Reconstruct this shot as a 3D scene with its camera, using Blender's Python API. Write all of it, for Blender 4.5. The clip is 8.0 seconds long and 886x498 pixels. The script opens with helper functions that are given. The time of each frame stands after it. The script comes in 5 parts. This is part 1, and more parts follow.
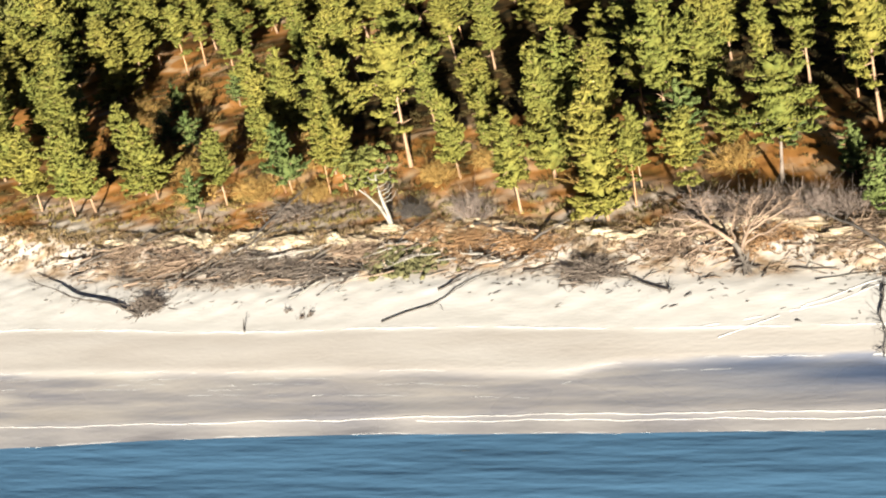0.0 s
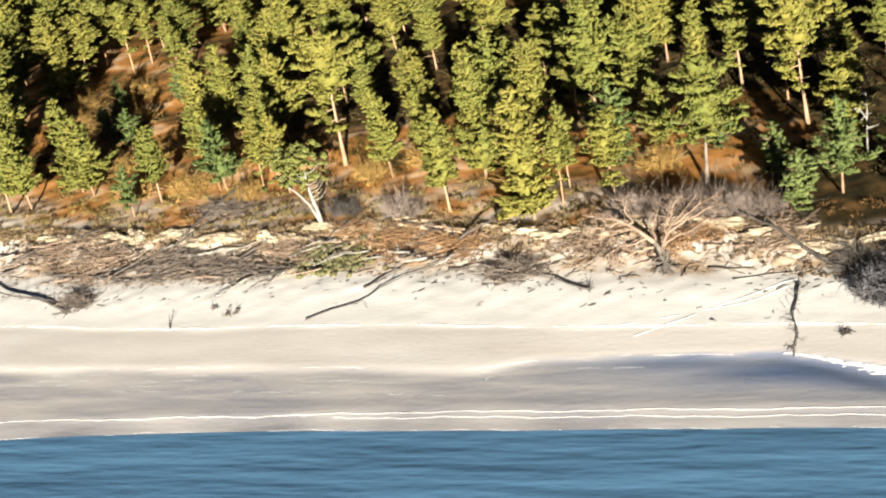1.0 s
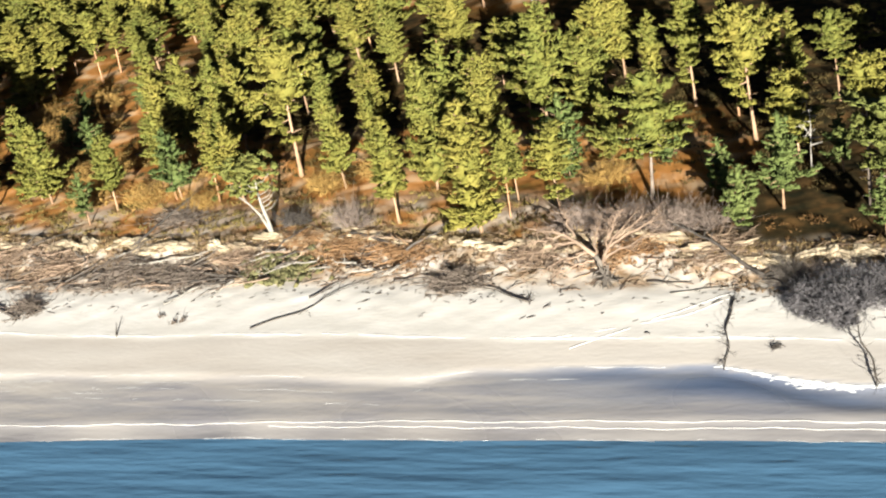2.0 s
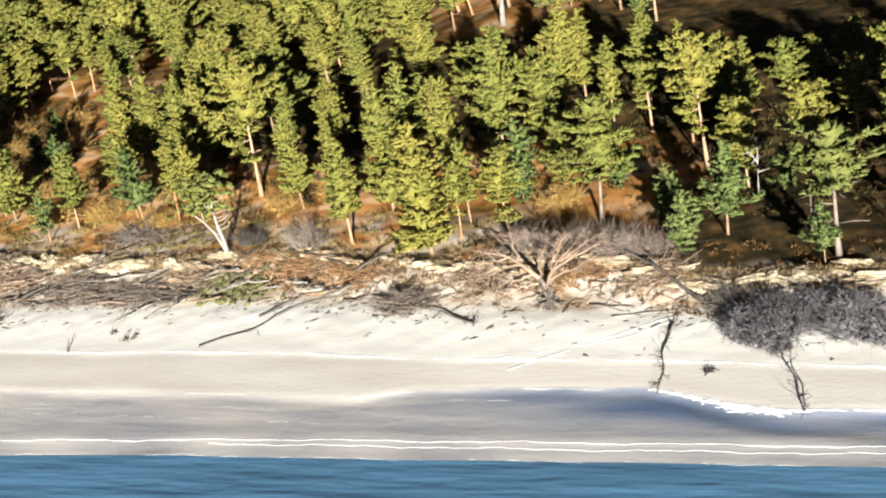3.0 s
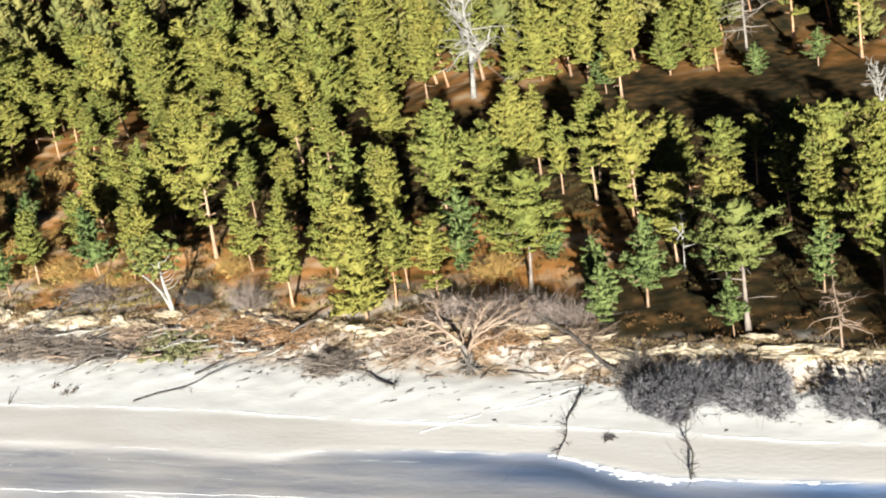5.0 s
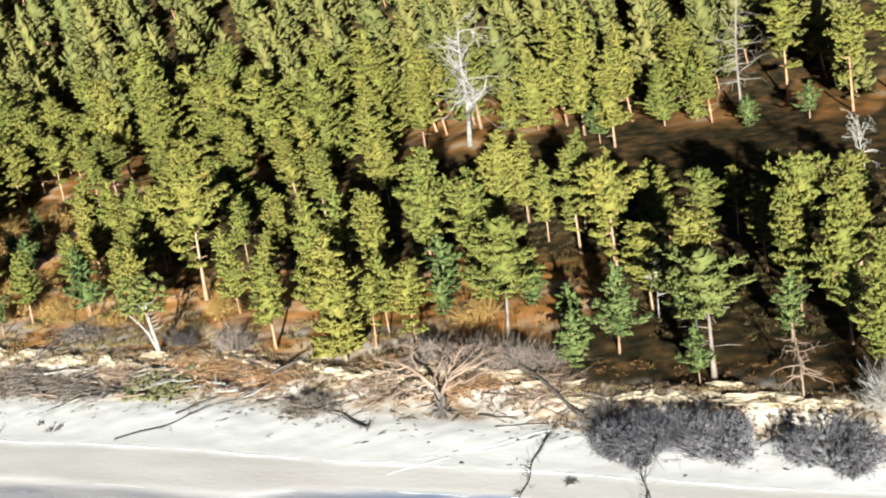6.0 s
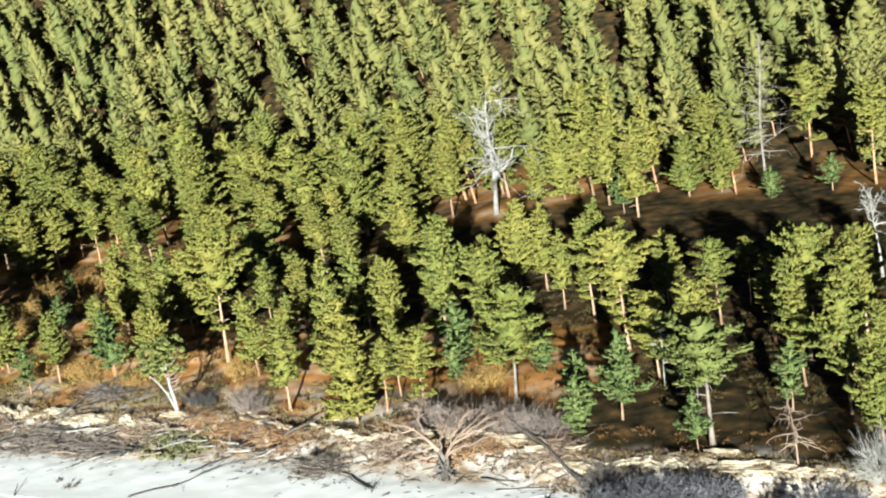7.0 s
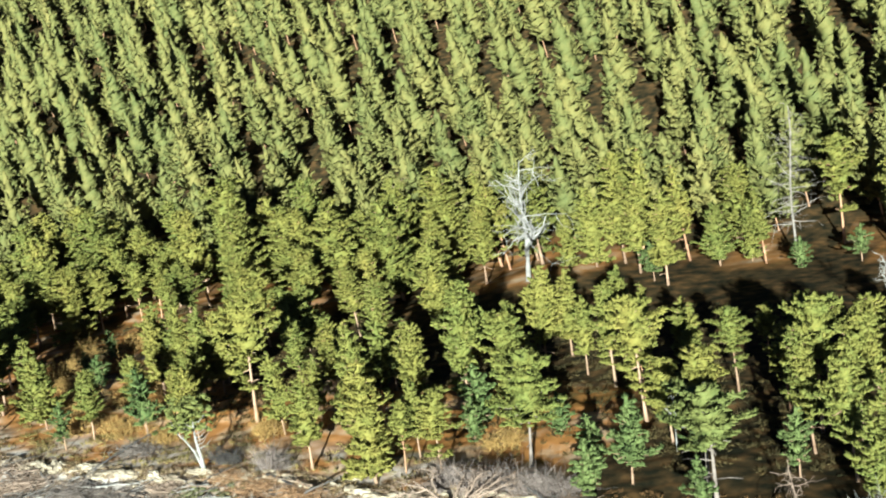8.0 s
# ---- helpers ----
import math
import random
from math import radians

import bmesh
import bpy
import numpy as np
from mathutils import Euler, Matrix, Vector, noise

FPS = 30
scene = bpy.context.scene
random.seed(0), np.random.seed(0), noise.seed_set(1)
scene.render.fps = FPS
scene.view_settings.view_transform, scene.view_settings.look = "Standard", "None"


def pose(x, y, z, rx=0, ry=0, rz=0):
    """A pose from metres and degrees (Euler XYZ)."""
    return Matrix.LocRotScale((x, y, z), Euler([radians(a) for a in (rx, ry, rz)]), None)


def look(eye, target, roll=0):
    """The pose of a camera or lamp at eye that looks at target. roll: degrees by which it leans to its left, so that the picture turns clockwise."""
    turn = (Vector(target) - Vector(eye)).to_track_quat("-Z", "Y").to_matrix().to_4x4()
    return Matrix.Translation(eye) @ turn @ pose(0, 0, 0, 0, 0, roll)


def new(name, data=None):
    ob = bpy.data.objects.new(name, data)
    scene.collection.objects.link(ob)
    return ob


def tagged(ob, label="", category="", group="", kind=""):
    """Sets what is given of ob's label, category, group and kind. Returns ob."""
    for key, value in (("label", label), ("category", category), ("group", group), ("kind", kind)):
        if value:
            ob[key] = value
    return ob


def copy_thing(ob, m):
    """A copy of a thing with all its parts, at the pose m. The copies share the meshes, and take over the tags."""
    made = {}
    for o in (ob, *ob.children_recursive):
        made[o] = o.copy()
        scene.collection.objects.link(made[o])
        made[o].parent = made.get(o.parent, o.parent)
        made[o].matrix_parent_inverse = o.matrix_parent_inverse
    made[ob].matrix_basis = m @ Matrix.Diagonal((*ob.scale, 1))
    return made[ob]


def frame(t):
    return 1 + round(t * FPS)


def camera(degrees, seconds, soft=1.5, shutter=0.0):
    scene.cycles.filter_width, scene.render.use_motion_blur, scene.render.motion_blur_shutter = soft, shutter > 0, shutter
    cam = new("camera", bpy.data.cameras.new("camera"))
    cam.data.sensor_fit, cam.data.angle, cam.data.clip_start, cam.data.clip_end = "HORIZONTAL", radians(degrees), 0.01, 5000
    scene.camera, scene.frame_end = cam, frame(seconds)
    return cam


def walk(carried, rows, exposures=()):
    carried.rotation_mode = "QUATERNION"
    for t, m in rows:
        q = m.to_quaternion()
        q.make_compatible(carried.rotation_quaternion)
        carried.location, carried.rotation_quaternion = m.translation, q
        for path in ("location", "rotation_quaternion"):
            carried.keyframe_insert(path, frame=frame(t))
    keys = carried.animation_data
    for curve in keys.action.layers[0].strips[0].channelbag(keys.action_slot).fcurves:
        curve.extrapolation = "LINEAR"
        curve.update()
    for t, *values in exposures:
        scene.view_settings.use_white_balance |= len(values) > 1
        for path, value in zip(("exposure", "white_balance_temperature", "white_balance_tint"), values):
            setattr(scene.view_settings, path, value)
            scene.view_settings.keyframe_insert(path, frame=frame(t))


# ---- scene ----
cam = camera(34.0, 8.0, soft=2.1)
PATH = [
    (0, (59.927, -114.434, 51.315), (59.1193, -112.7632, 50.5679), -13.99),
    (0.5, (61.864, -113.887, 50.676), (61.0748, -112.2097, 49.9249), -13.61),
    (1, (63.861, -113.408, 50.138), (63.0868, -111.7241, 49.3868), -13.17),
    (1.5, (65.915, -113.000, 49.691), (65.1451, -111.3111, 48.9464), -12.79),
    (3, (72.397, -112.227, 48.790), (71.6347, -110.5182, 48.0823), -11.50),
    (3.5, (74.657, -112.128, 48.606), (73.8890, -110.4128, 47.9206), -11.15),
    (4, (76.965, -112.112, 48.465), (76.1909, -110.3911, 47.8023), -10.77),
    (4.5, (79.318, -112.183, 48.360), (78.5324, -110.4582, 47.7210), -10.46),
    (6, (86.641, -112.934, 48.190), (85.8173, -111.1959, 47.6434), -9.61),
    (6.5, (89.167, -113.372, 48.162), (88.3106, -111.6352, 47.6619), -9.46),
    (7, (91.734, -113.907, 48.139), (90.8450, -112.1715, 47.6937), -9.36),
    (7.5, (94.343, -114.540, 48.117), (93.4244, -112.8083, 47.7214), -9.21),
    (8, (96.992, -115.275, 48.093), (96.0332, -113.5538, 47.7497), -9.07),
]
walk(cam, [(t, look(eye, target, roll)) for t, eye, target, roll in PATH], [(0, 2.05, 6300, 8), (3.5, 2.03, 5850, 6), (6.5, 2.0, 5450, 2), (8, 2.06, 5150, -5)])

# ---- world, sun ----
SUN_AZ, SUN_EL = radians(293), radians(10.8)
sun_dir = Vector((math.cos(SUN_AZ) * math.cos(SUN_EL), math.sin(SUN_AZ) * math.cos(SUN_EL), math.sin(SUN_EL)))
world = bpy.data.worlds.new("sky")
scene.world = world
world.use_nodes = True
sky = world.node_tree.nodes.new("ShaderNodeTexSky")
sky.sky_type, sky.sun_disc = "NISHITA", False
sky.air_density, sky.dust_density = 0.06, 0.06
sky.sun_elevation, sky.sun_rotation = SUN_EL, math.atan2(sun_dir.x, sun_dir.y) % (2 * math.pi)
world.node_tree.links.new(sky.outputs[0], world.node_tree.nodes["Background"].inputs[0])
world.node_tree.nodes["Background"].inputs[1].default_value = 0.05
sun = new("sun", bpy.data.lights.new("sun", "SUN"))
sun.data.energy, sun.data.angle, sun.data.color = 5.0, radians(0.6), (1.0, 0.92, 0.80)
sun.matrix_world = look(sun_dir * 200, (0, 0, 0))


# ---- materials ----
def material(name, dark, light, scale=2.0, fine=20.0, rough=0.9, bump=0.3, per="island", spread=0.25, third=None, metal=0.0):
    """Two-scale noise between two or three colours, with a random shift per island or object, and fine relief."""
    m = bpy.data.materials.new(name)
    m.use_nodes = True
    n, k = m.node_tree.nodes, m.node_tree.links
    b = n["Principled BSDF"]
    b.inputs["Roughness"].default_value, b.inputs["Metallic"].default_value = rough, metal
    b.inputs["Specular IOR Level"].default_value = 0.12
    pos = n.new("ShaderNodeNewGeometry")
    big, small = n.new("ShaderNodeTexNoise"), n.new("ShaderNodeTexNoise")
    big.inputs["Scale"].default_value, small.inputs["Scale"].default_value = scale, fine
    big.inputs["Detail"].default_value = 5
    k.new(pos.outputs["Position"], big.inputs["Vector"])
    k.new(pos.outputs["Position"], small.inputs["Vector"])
    add = n.new("ShaderNodeMath")
    add.operation = "MULTIPLY_ADD"
    add.inputs[1].default_value = 0.45
    k.new(small.outputs[0], add.inputs[0])
    k.new(big.outputs[0], add.inputs[2])
    rnd = n.new("ShaderNodeMath")
    rnd.operation = "MULTIPLY_ADD"
    rnd.inputs[1].default_value = spread
    if per == "island":
        k.new(pos.outputs["Random Per Island"], rnd.inputs[0])
    else:
        k.new(n.new("ShaderNodeObjectInfo").outputs["Random"], rnd.inputs[0])
    k.new(add.outputs[0], rnd.inputs[2])
    ramp = n.new("ShaderNodeValToRGB")
    e = ramp.color_ramp.elements
    e[0].position, e[0].color = 0.5, (*dark, 1)
    e[1].position, e[1].color = 1.05 if spread > 0.2 else 0.95, (*light, 1)
    if third:
        x = e.new(0.78)
        x.color = (*third, 1)
    k.new(rnd.outputs[0], ramp.inputs[0])
    k.new(ramp.outputs[0], b.inputs["Base Color"])
    if bump:
        u = n.new("ShaderNodeBump")
        u.inputs["Strength"].default_value, u.inputs["Distance"].default_value = bump, 0.04 if bump < 0.9 else 0.12
        k.new(small.outputs[0], u.inputs["Height"])
        k.new(u.outputs[0], b.inputs["Normal"])
    return m


def needle_material(name, stops, shared=False):
    """Pine foliage: every tree takes its own tone between deep green and yellow olive, mottled within the crown."""
    m = bpy.data.materials.new(name)
    m.use_nodes = True
    n, k = m.node_tree.nodes, m.node_tree.links
    b = n["Principled BSDF"]
    b.inputs["Roughness"].default_value, b.inputs["Specular IOR Level"].default_value = 0.75, 0.1
    pos = n.new("ShaderNodeNewGeometry")
    if shared:
        own = n.new("ShaderNodeAttribute")
        own.attribute_name = "tone"
        tone = own.outputs["Fac"]
    else:
        tone = n.new("ShaderNodeObjectInfo").outputs["Random"]
    grains = []
    for scale, detail in ((0.5, 4.0), (5.0, 3.0)):
        t = n.new("ShaderNodeTexNoise")
        t.inputs["Scale"].default_value, t.inputs["Detail"].default_value = scale, detail
        k.new(pos.outputs["Position"], t.inputs["Vector"])
        grains.append(t.outputs[0])
    total = None
    for src, w, off in ((tone, 0.22, -0.09), (grains[0], 0.6, 0.0), (grains[1], 0.42, 0.0)):
        x = n.new("ShaderNodeMath")
        x.operation = "MULTIPLY_ADD"
        x.inputs[1].default_value = w
        k.new(src, x.inputs[0])
        if total:
            k.new(total, x.inputs[2])
        else:
            x.inputs[2].default_value = off
        total = x.outputs[0]
    ramp = n.new("ShaderNodeValToRGB")
    e = ramp.color_ramp.elements
    while len(e) < len(stops):
        e.new(0.5)
    for i, (x, c) in enumerate(zip(e, stops)):
        x.position, x.color = 0.08 + 0.84 * i / (len(stops) - 1), (*c, 1)
    k.new(total, ramp.inputs[0])
    k.new(ramp.outputs[0], b.inputs["Base Color"])
    u = n.new("ShaderNodeBump")
    u.inputs["Strength"].default_value, u.inputs["Distance"].default_value = 0.8, 0.1
    k.new(grains[1], u.inputs["Height"])
    k.new(u.outputs[0], b.inputs["Normal"])
    return m


PINE_TONES = ((0.051, 0.07, 0.018), (0.094, 0.102, 0.022), (0.148, 0.132, 0.027), (0.208, 0.163, 0.036))
NEEDLES = needle_material("pine_needles", PINE_TONES)
FAR_NEEDLES = needle_material("far_pine_needles", ((0.048, 0.062, 0.02), (0.082, 0.087, 0.025), (0.128, 0.114, 0.032), (0.185, 0.146, 0.043)), True)
YOUNG = material("young_needles", (0.045, 0.068, 0.018), (0.105, 0.125, 0.036), 0.6, 9, 0.7, 0.91, per="object", spread=0.2)
BARK = material("pine_bark", (0.13, 0.075, 0.042), (0.33, 0.215, 0.13), 1.2, 14, 0.9, 0.6, per="object", spread=0.25)
ORANGE_BARK = material("orange_pine_bark", (0.2, 0.1, 0.05), (0.44, 0.25, 0.135), 1.2, 14, 0.9, 0.6, per="object", spread=0.25)
GREY_BARK = material("grey_bark", (0.075, 0.058, 0.044), (0.2, 0.16, 0.125), 1.2, 14, 0.9, 0.6, per="object", spread=0.2)
BLEACHED = material("bleached_wood", (0.12, 0.108, 0.092), (0.28, 0.255, 0.215), 1.5, 20, 0.85, 0.4, per="object", spread=0.2)
SNAG = material("grey_snag_wood", (0.1, 0.085, 0.066), (0.22, 0.185, 0.15), 1.5, 20, 0.85, 0.4, per="object", spread=0.2)
DRIFT = material("weathered_driftwood", (0.03, 0.026, 0.024), (0.10, 0.085, 0.07), 1.5, 18, 0.9, 0.5, per="object", spread=0.2)
TWIG = material("grey_twigs", (0.014, 0.011, 0.01), (0.15, 0.12, 0.095), 1.0, 12, 0.9, 0.0, spread=0.6)
TAN_TWIG = material("tan_twigs", (0.018, 0.013, 0.01), (0.22, 0.155, 0.105), 1.0, 12, 0.9, 0.0, spread=0.6)
MAUVE = material("mauve_twigs", (0.016, 0.016, 0.018), (0.125, 0.115, 0.115), 0.9, 5, 0.9, 0.0, per="object", spread=0.15)
BROWN_TWIG = material("brown_twigs", (0.05, 0.04, 0.034), (0.2, 0.155, 0.125), 1.0, 12, 0.9, 0.0, spread=0.4)
LIMB = material("bare_tan_limbs", (0.10, 0.07, 0.048), (0.26, 0.185, 0.13), 1.0, 12, 0.9, 0.3, per="object", spread=0.2)
RUST_TWIG = material("rusty_dead_needles", (0.05, 0.03, 0.016), (0.25, 0.145, 0.07), 1.0, 12, 0.9, 0.0, spread=0.6)
RUST_SOFT = material("brown_litter", (0.05, 0.032, 0.018), (0.20, 0.135, 0.075), 0.9, 6, 0.95, 0.0, per="object", spread=0.1)
OCHRE = material("ochre_thicket", (0.1, 0.06, 0.018), (0.3, 0.185, 0.055), 0.5, 7, 0.9, 0.0, per="object", spread=0.2)
HEATH = material("dry_heath", (0.06, 0.035, 0.013), (0.15, 0.08, 0.028), 0.25, 4, 0.95, 0.0, per="object", spread=0.1)
OLIVE = material("olive_scrub", (0.08, 0.075, 0.022), (0.26, 0.19, 0.06), 0.3, 4, 0.95, 0.0, per="object", spread=0.1)
# bilberry scrub kept near black to carry the shade under the pines
SHADE_SCRUB = material("bilberry_scrub", (0.018, 0.02, 0.008), (0.085, 0.06, 0.02), 0.3, 4, 0.95, 0.0, per="object", spread=0.1)
OLD_NEEDLES = needle_material("old_pine_needles", ((0.055, 0.075, 0.022), (0.09, 0.1, 0.026), (0.125, 0.122, 0.032), (0.165, 0.145, 0.042)))
BUSH_GREEN = material("fallen_pine_needles", (0.05, 0.054, 0.024), (0.15, 0.135, 0.06), 0.8, 6, 0.9, 0.0, per="object", spread=0.1)
CLOD = material("sandy_turf", (0.15, 0.105, 0.06), (0.42, 0.345, 0.235), 0.8, 5, 0.95, 0.6, per="object", spread=0.15)
FOAM = material("sea_foam", (0.6, 0.6, 0.58), (0.8, 0.8, 0.77), 3.0, 20, 0.8, 0.2, per="object", spread=0.05)
PALE_SAND = material("pale_dry_sand", (0.6, 0.57, 0.52), (0.76, 0.73, 0.68), 2.0, 20, 0.95, 0.2, per="object", spread=0.05)
TURF = material("dry_dune_grass", (0.16, 0.105, 0.045), (0.34, 0.25, 0.125), 0.6, 6, 0.95, 0.0, per="object", spread=0.1)


def ground_material():
    m = bpy.data.materials.new("beach_and_forest_floor")
    m.use_nodes = True
    n, k = m.node_tree.nodes, m.node_tree.links
    b = n["Principled BSDF"]
    pos = n.new("ShaderNodeNewGeometry")

    def noise_at(scale, detail=6.0, stretch=(1, 1, 1)):
        mp, t = n.new("ShaderNodeMapping"), n.new("ShaderNodeTexNoise")
        mp.inputs["Scale"].default_value = stretch
        t.inputs["Scale"].default_value, t.inputs["Detail"].default_value = scale, detail
        k.new(pos.outputs["Position"], mp.inputs[0])
        k.new(mp.outputs[0], t.inputs["Vector"])
        return t.outputs[0]

    def ramp_of(src, *stops):
        r = n.new("ShaderNodeValToRGB")
        e = r.color_ramp.elements
        while len(e) < len(stops):
            e.new(0.5)
        for x, (p, c) in zip(e, stops):
            x.position, x.color = p, (*c, 1)
        k.new(src, r.inputs[0])
        return r.outputs[0]

    def mix(fac, a, c):
        x = n.new("ShaderNodeMix")
        x.data_type = "RGBA"
        k.new(fac, x.inputs[0])
        k.new(a, x.inputs[6])
        k.new(c, x.inputs[7])
        return x.outputs[2]

    def attr(name):
        a = n.new("ShaderNodeAttribute")
        a.attribute_name = name
        return a.outputs["Fac"]

    dry = ramp_of(noise_at(0.45, 9, (0.6, 1.1, 1)), (0.3, (0.61, 0.575, 0.52)), (0.7, (0.715, 0.68, 0.625)))
    wet = ramp_of(noise_at(0.55, 10, (0.22, 1.5, 1)), (0.32, (0.27, 0.27, 0.30)), (0.5, (0.41, 0.385, 0.385)), (0.66, (0.54, 0.495, 0.455)))
    litter = ramp_of(noise_at(0.22, 9), (0.3, (0.10, 0.07, 0.02)), (0.4, (0.25, 0.115, 0.028)), (0.52, (0.42, 0.19, 0.055)), (0.66, (0.52, 0.36, 0.21)))
    soil = ramp_of(noise_at(1.1, 9), (0.34, (0.24, 0.155, 0.085)), (0.5, (0.41, 0.3, 0.195)), (0.66, (0.57, 0.475, 0.35)))
    swash = ramp_of(noise_at(0.8, 8, (0.25, 1.5, 1)), (0.35, (0.17, 0.165, 0.175)), (0.65, (0.29, 0.275, 0.275)))
    shallow = ramp_of(noise_at(0.3, 6, (0.3, 1.6, 1)), (0.35, (0.06, 0.105, 0.2)), (0.65, (0.12, 0.175, 0.29)))
    damp = ramp_of(noise_at(0.35, 8, (0.3, 1.2, 1)), (0.3, (0.5, 0.445, 0.385)), (0.7, (0.6, 0.545, 0.48)))
    sand = mix(attr("soil"), mix(attr("film"), mix(attr("wet"), mix(attr("damp"), dry, damp), mix(attr("swash"), wet, swash)), shallow), soil)
    # near-black floor colour: dark ground cover, and painted shade between the pines
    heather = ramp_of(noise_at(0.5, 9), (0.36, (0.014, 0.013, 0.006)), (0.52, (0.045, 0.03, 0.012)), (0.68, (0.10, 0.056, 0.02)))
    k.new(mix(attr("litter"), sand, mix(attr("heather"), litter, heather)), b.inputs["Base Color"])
    rr = n.new("ShaderNodeMapRange")
    k.new(attr("wet"), rr.inputs[0])
    rr.inputs[3].default_value, rr.inputs[4].default_value = 0.95, 0.15
    k.new(rr.outputs[0], b.inputs["Roughness"])
    sp = n.new("ShaderNodeMapRange")
    k.new(attr("wet"), sp.inputs[0])
    sp.inputs[3].default_value, sp.inputs[4].default_value = 0.05, 0.5
    k.new(sp.outputs[0], b.inputs["Specular IOR Level"])
    u = n.new("ShaderNodeBump")
    u.inputs["Strength"].default_value, u.inputs["Distance"].default_value = 0.16, 0.12
    k.new(noise_at(2.2, 8, (0.6, 1.3, 1)), u.inputs["Height"])
    k.new(u.outputs[0], b.inputs["Normal"])
    return m


def water_material():
    m = bpy.data.materials.new("sea_water")
    m.use_nodes = True
    n, k = m.node_tree.nodes, m.node_tree.links
    b = n["Principled BSDF"]
    b.inputs["Base Color"].default_value = (0.092, 0.193, 0.305, 1)
    b.inputs["Roughness"].default_value = 0.12
    b.inputs["IOR"].default_value = 1.33
    pos = n.new("ShaderNodeNewGeometry")
    hs = []
    for scale, stretch, detail in ((0.13, (0.3, 1.5, 1), 3.0), (0.4, (0.22, 1.5, 1), 2.0), (1.3, (0.5, 1.5, 1), 4.0)):
        mp, t = n.new("ShaderNodeMapping"), n.new("ShaderNodeTexNoise")
        mp.inputs["Scale"].default_value = stretch
        t.inputs["Scale"].default_value, t.inputs["Detail"].default_value = scale, detail
        k.new(pos.outputs["Position"], mp.inputs[0])
        k.new(mp.outputs[0], t.inputs["Vector"])
        hs.append(t.outputs[0])
    for h, d in zip(hs, (0.5, 0.22, 0.05)):
        u = n.new("ShaderNodeBump")
        u.inputs["Strength"].default_value, u.inputs["Distance"].default_value = 0.6, d
        k.new(h, u.inputs["Height"])
        if b.inputs["Normal"].links:
            k.new(b.inputs["Normal"].links[0].from_socket, u.inputs["Normal"])
        k.new(u.outputs[0], b.inputs["Normal"])
    return m


# ---- the lie of the land ----
SCARP_X = (-400, -60, -24, -5, 11, 26, 36, 47, 60, 80, 400)
SCARP_Y = (30, 9, 1.7, -0.2, 0.2, -2.3, -1.4, -7.0, -7.6, -11, -60)
FOOT_Y = (22, 1, -7.6, -8.2, -8.6, -10.8, -12.0, -12.4, -13.5, -17, -66)


def smooth(e0, e1, v):
    t = np.clip((v - e0) / (e1 - e0), 0, 1)
    return t * t * (3 - 2 * t)


def ripple(x, y, s, seed=0.0):
    """Cheap smooth unevenness between -1 and 1."""
    return (np.sin(x * s + 1.7 * np.sin(y * s * 0.7 + seed)) + np.sin(y * s * 1.3 + 2.1 * np.sin(x * s * 0.6 + 2 + seed)) + np.sin((x + y) * s * 0.6 + seed)) / 3


def beach_lines(x):
    wob = 0.22 * np.sin(x * 0.17) + 0.1 * np.sin(x * 0.53 + 1)
    berm = np.interp(x, (-60, -14.5, 16, 41, 70), (-12, -15.9, -17.5, -19.3, -21)) + wob
    runnel = np.interp(x, (-60, -9.5, 24, 28, 46, 51, 56, 90), (-21.5, -22.7, -24.4, -22.9, -23.1, -24.8, -26, -25.5)) + 0.5 * wob
    bar = np.interp(x, (-60, -25, -8, 7, 21, 90), (-31.5, -31.3, -30.9, -30.7, -30.3, -30.6)) + 0.15 * wob
    shore = np.interp(x, (-90, -23, -7, 8, 90), (-40, -34.2, -32.9, -32.5, -32.5)) + 0.2 * wob
    return berm, runnel, bar, shore


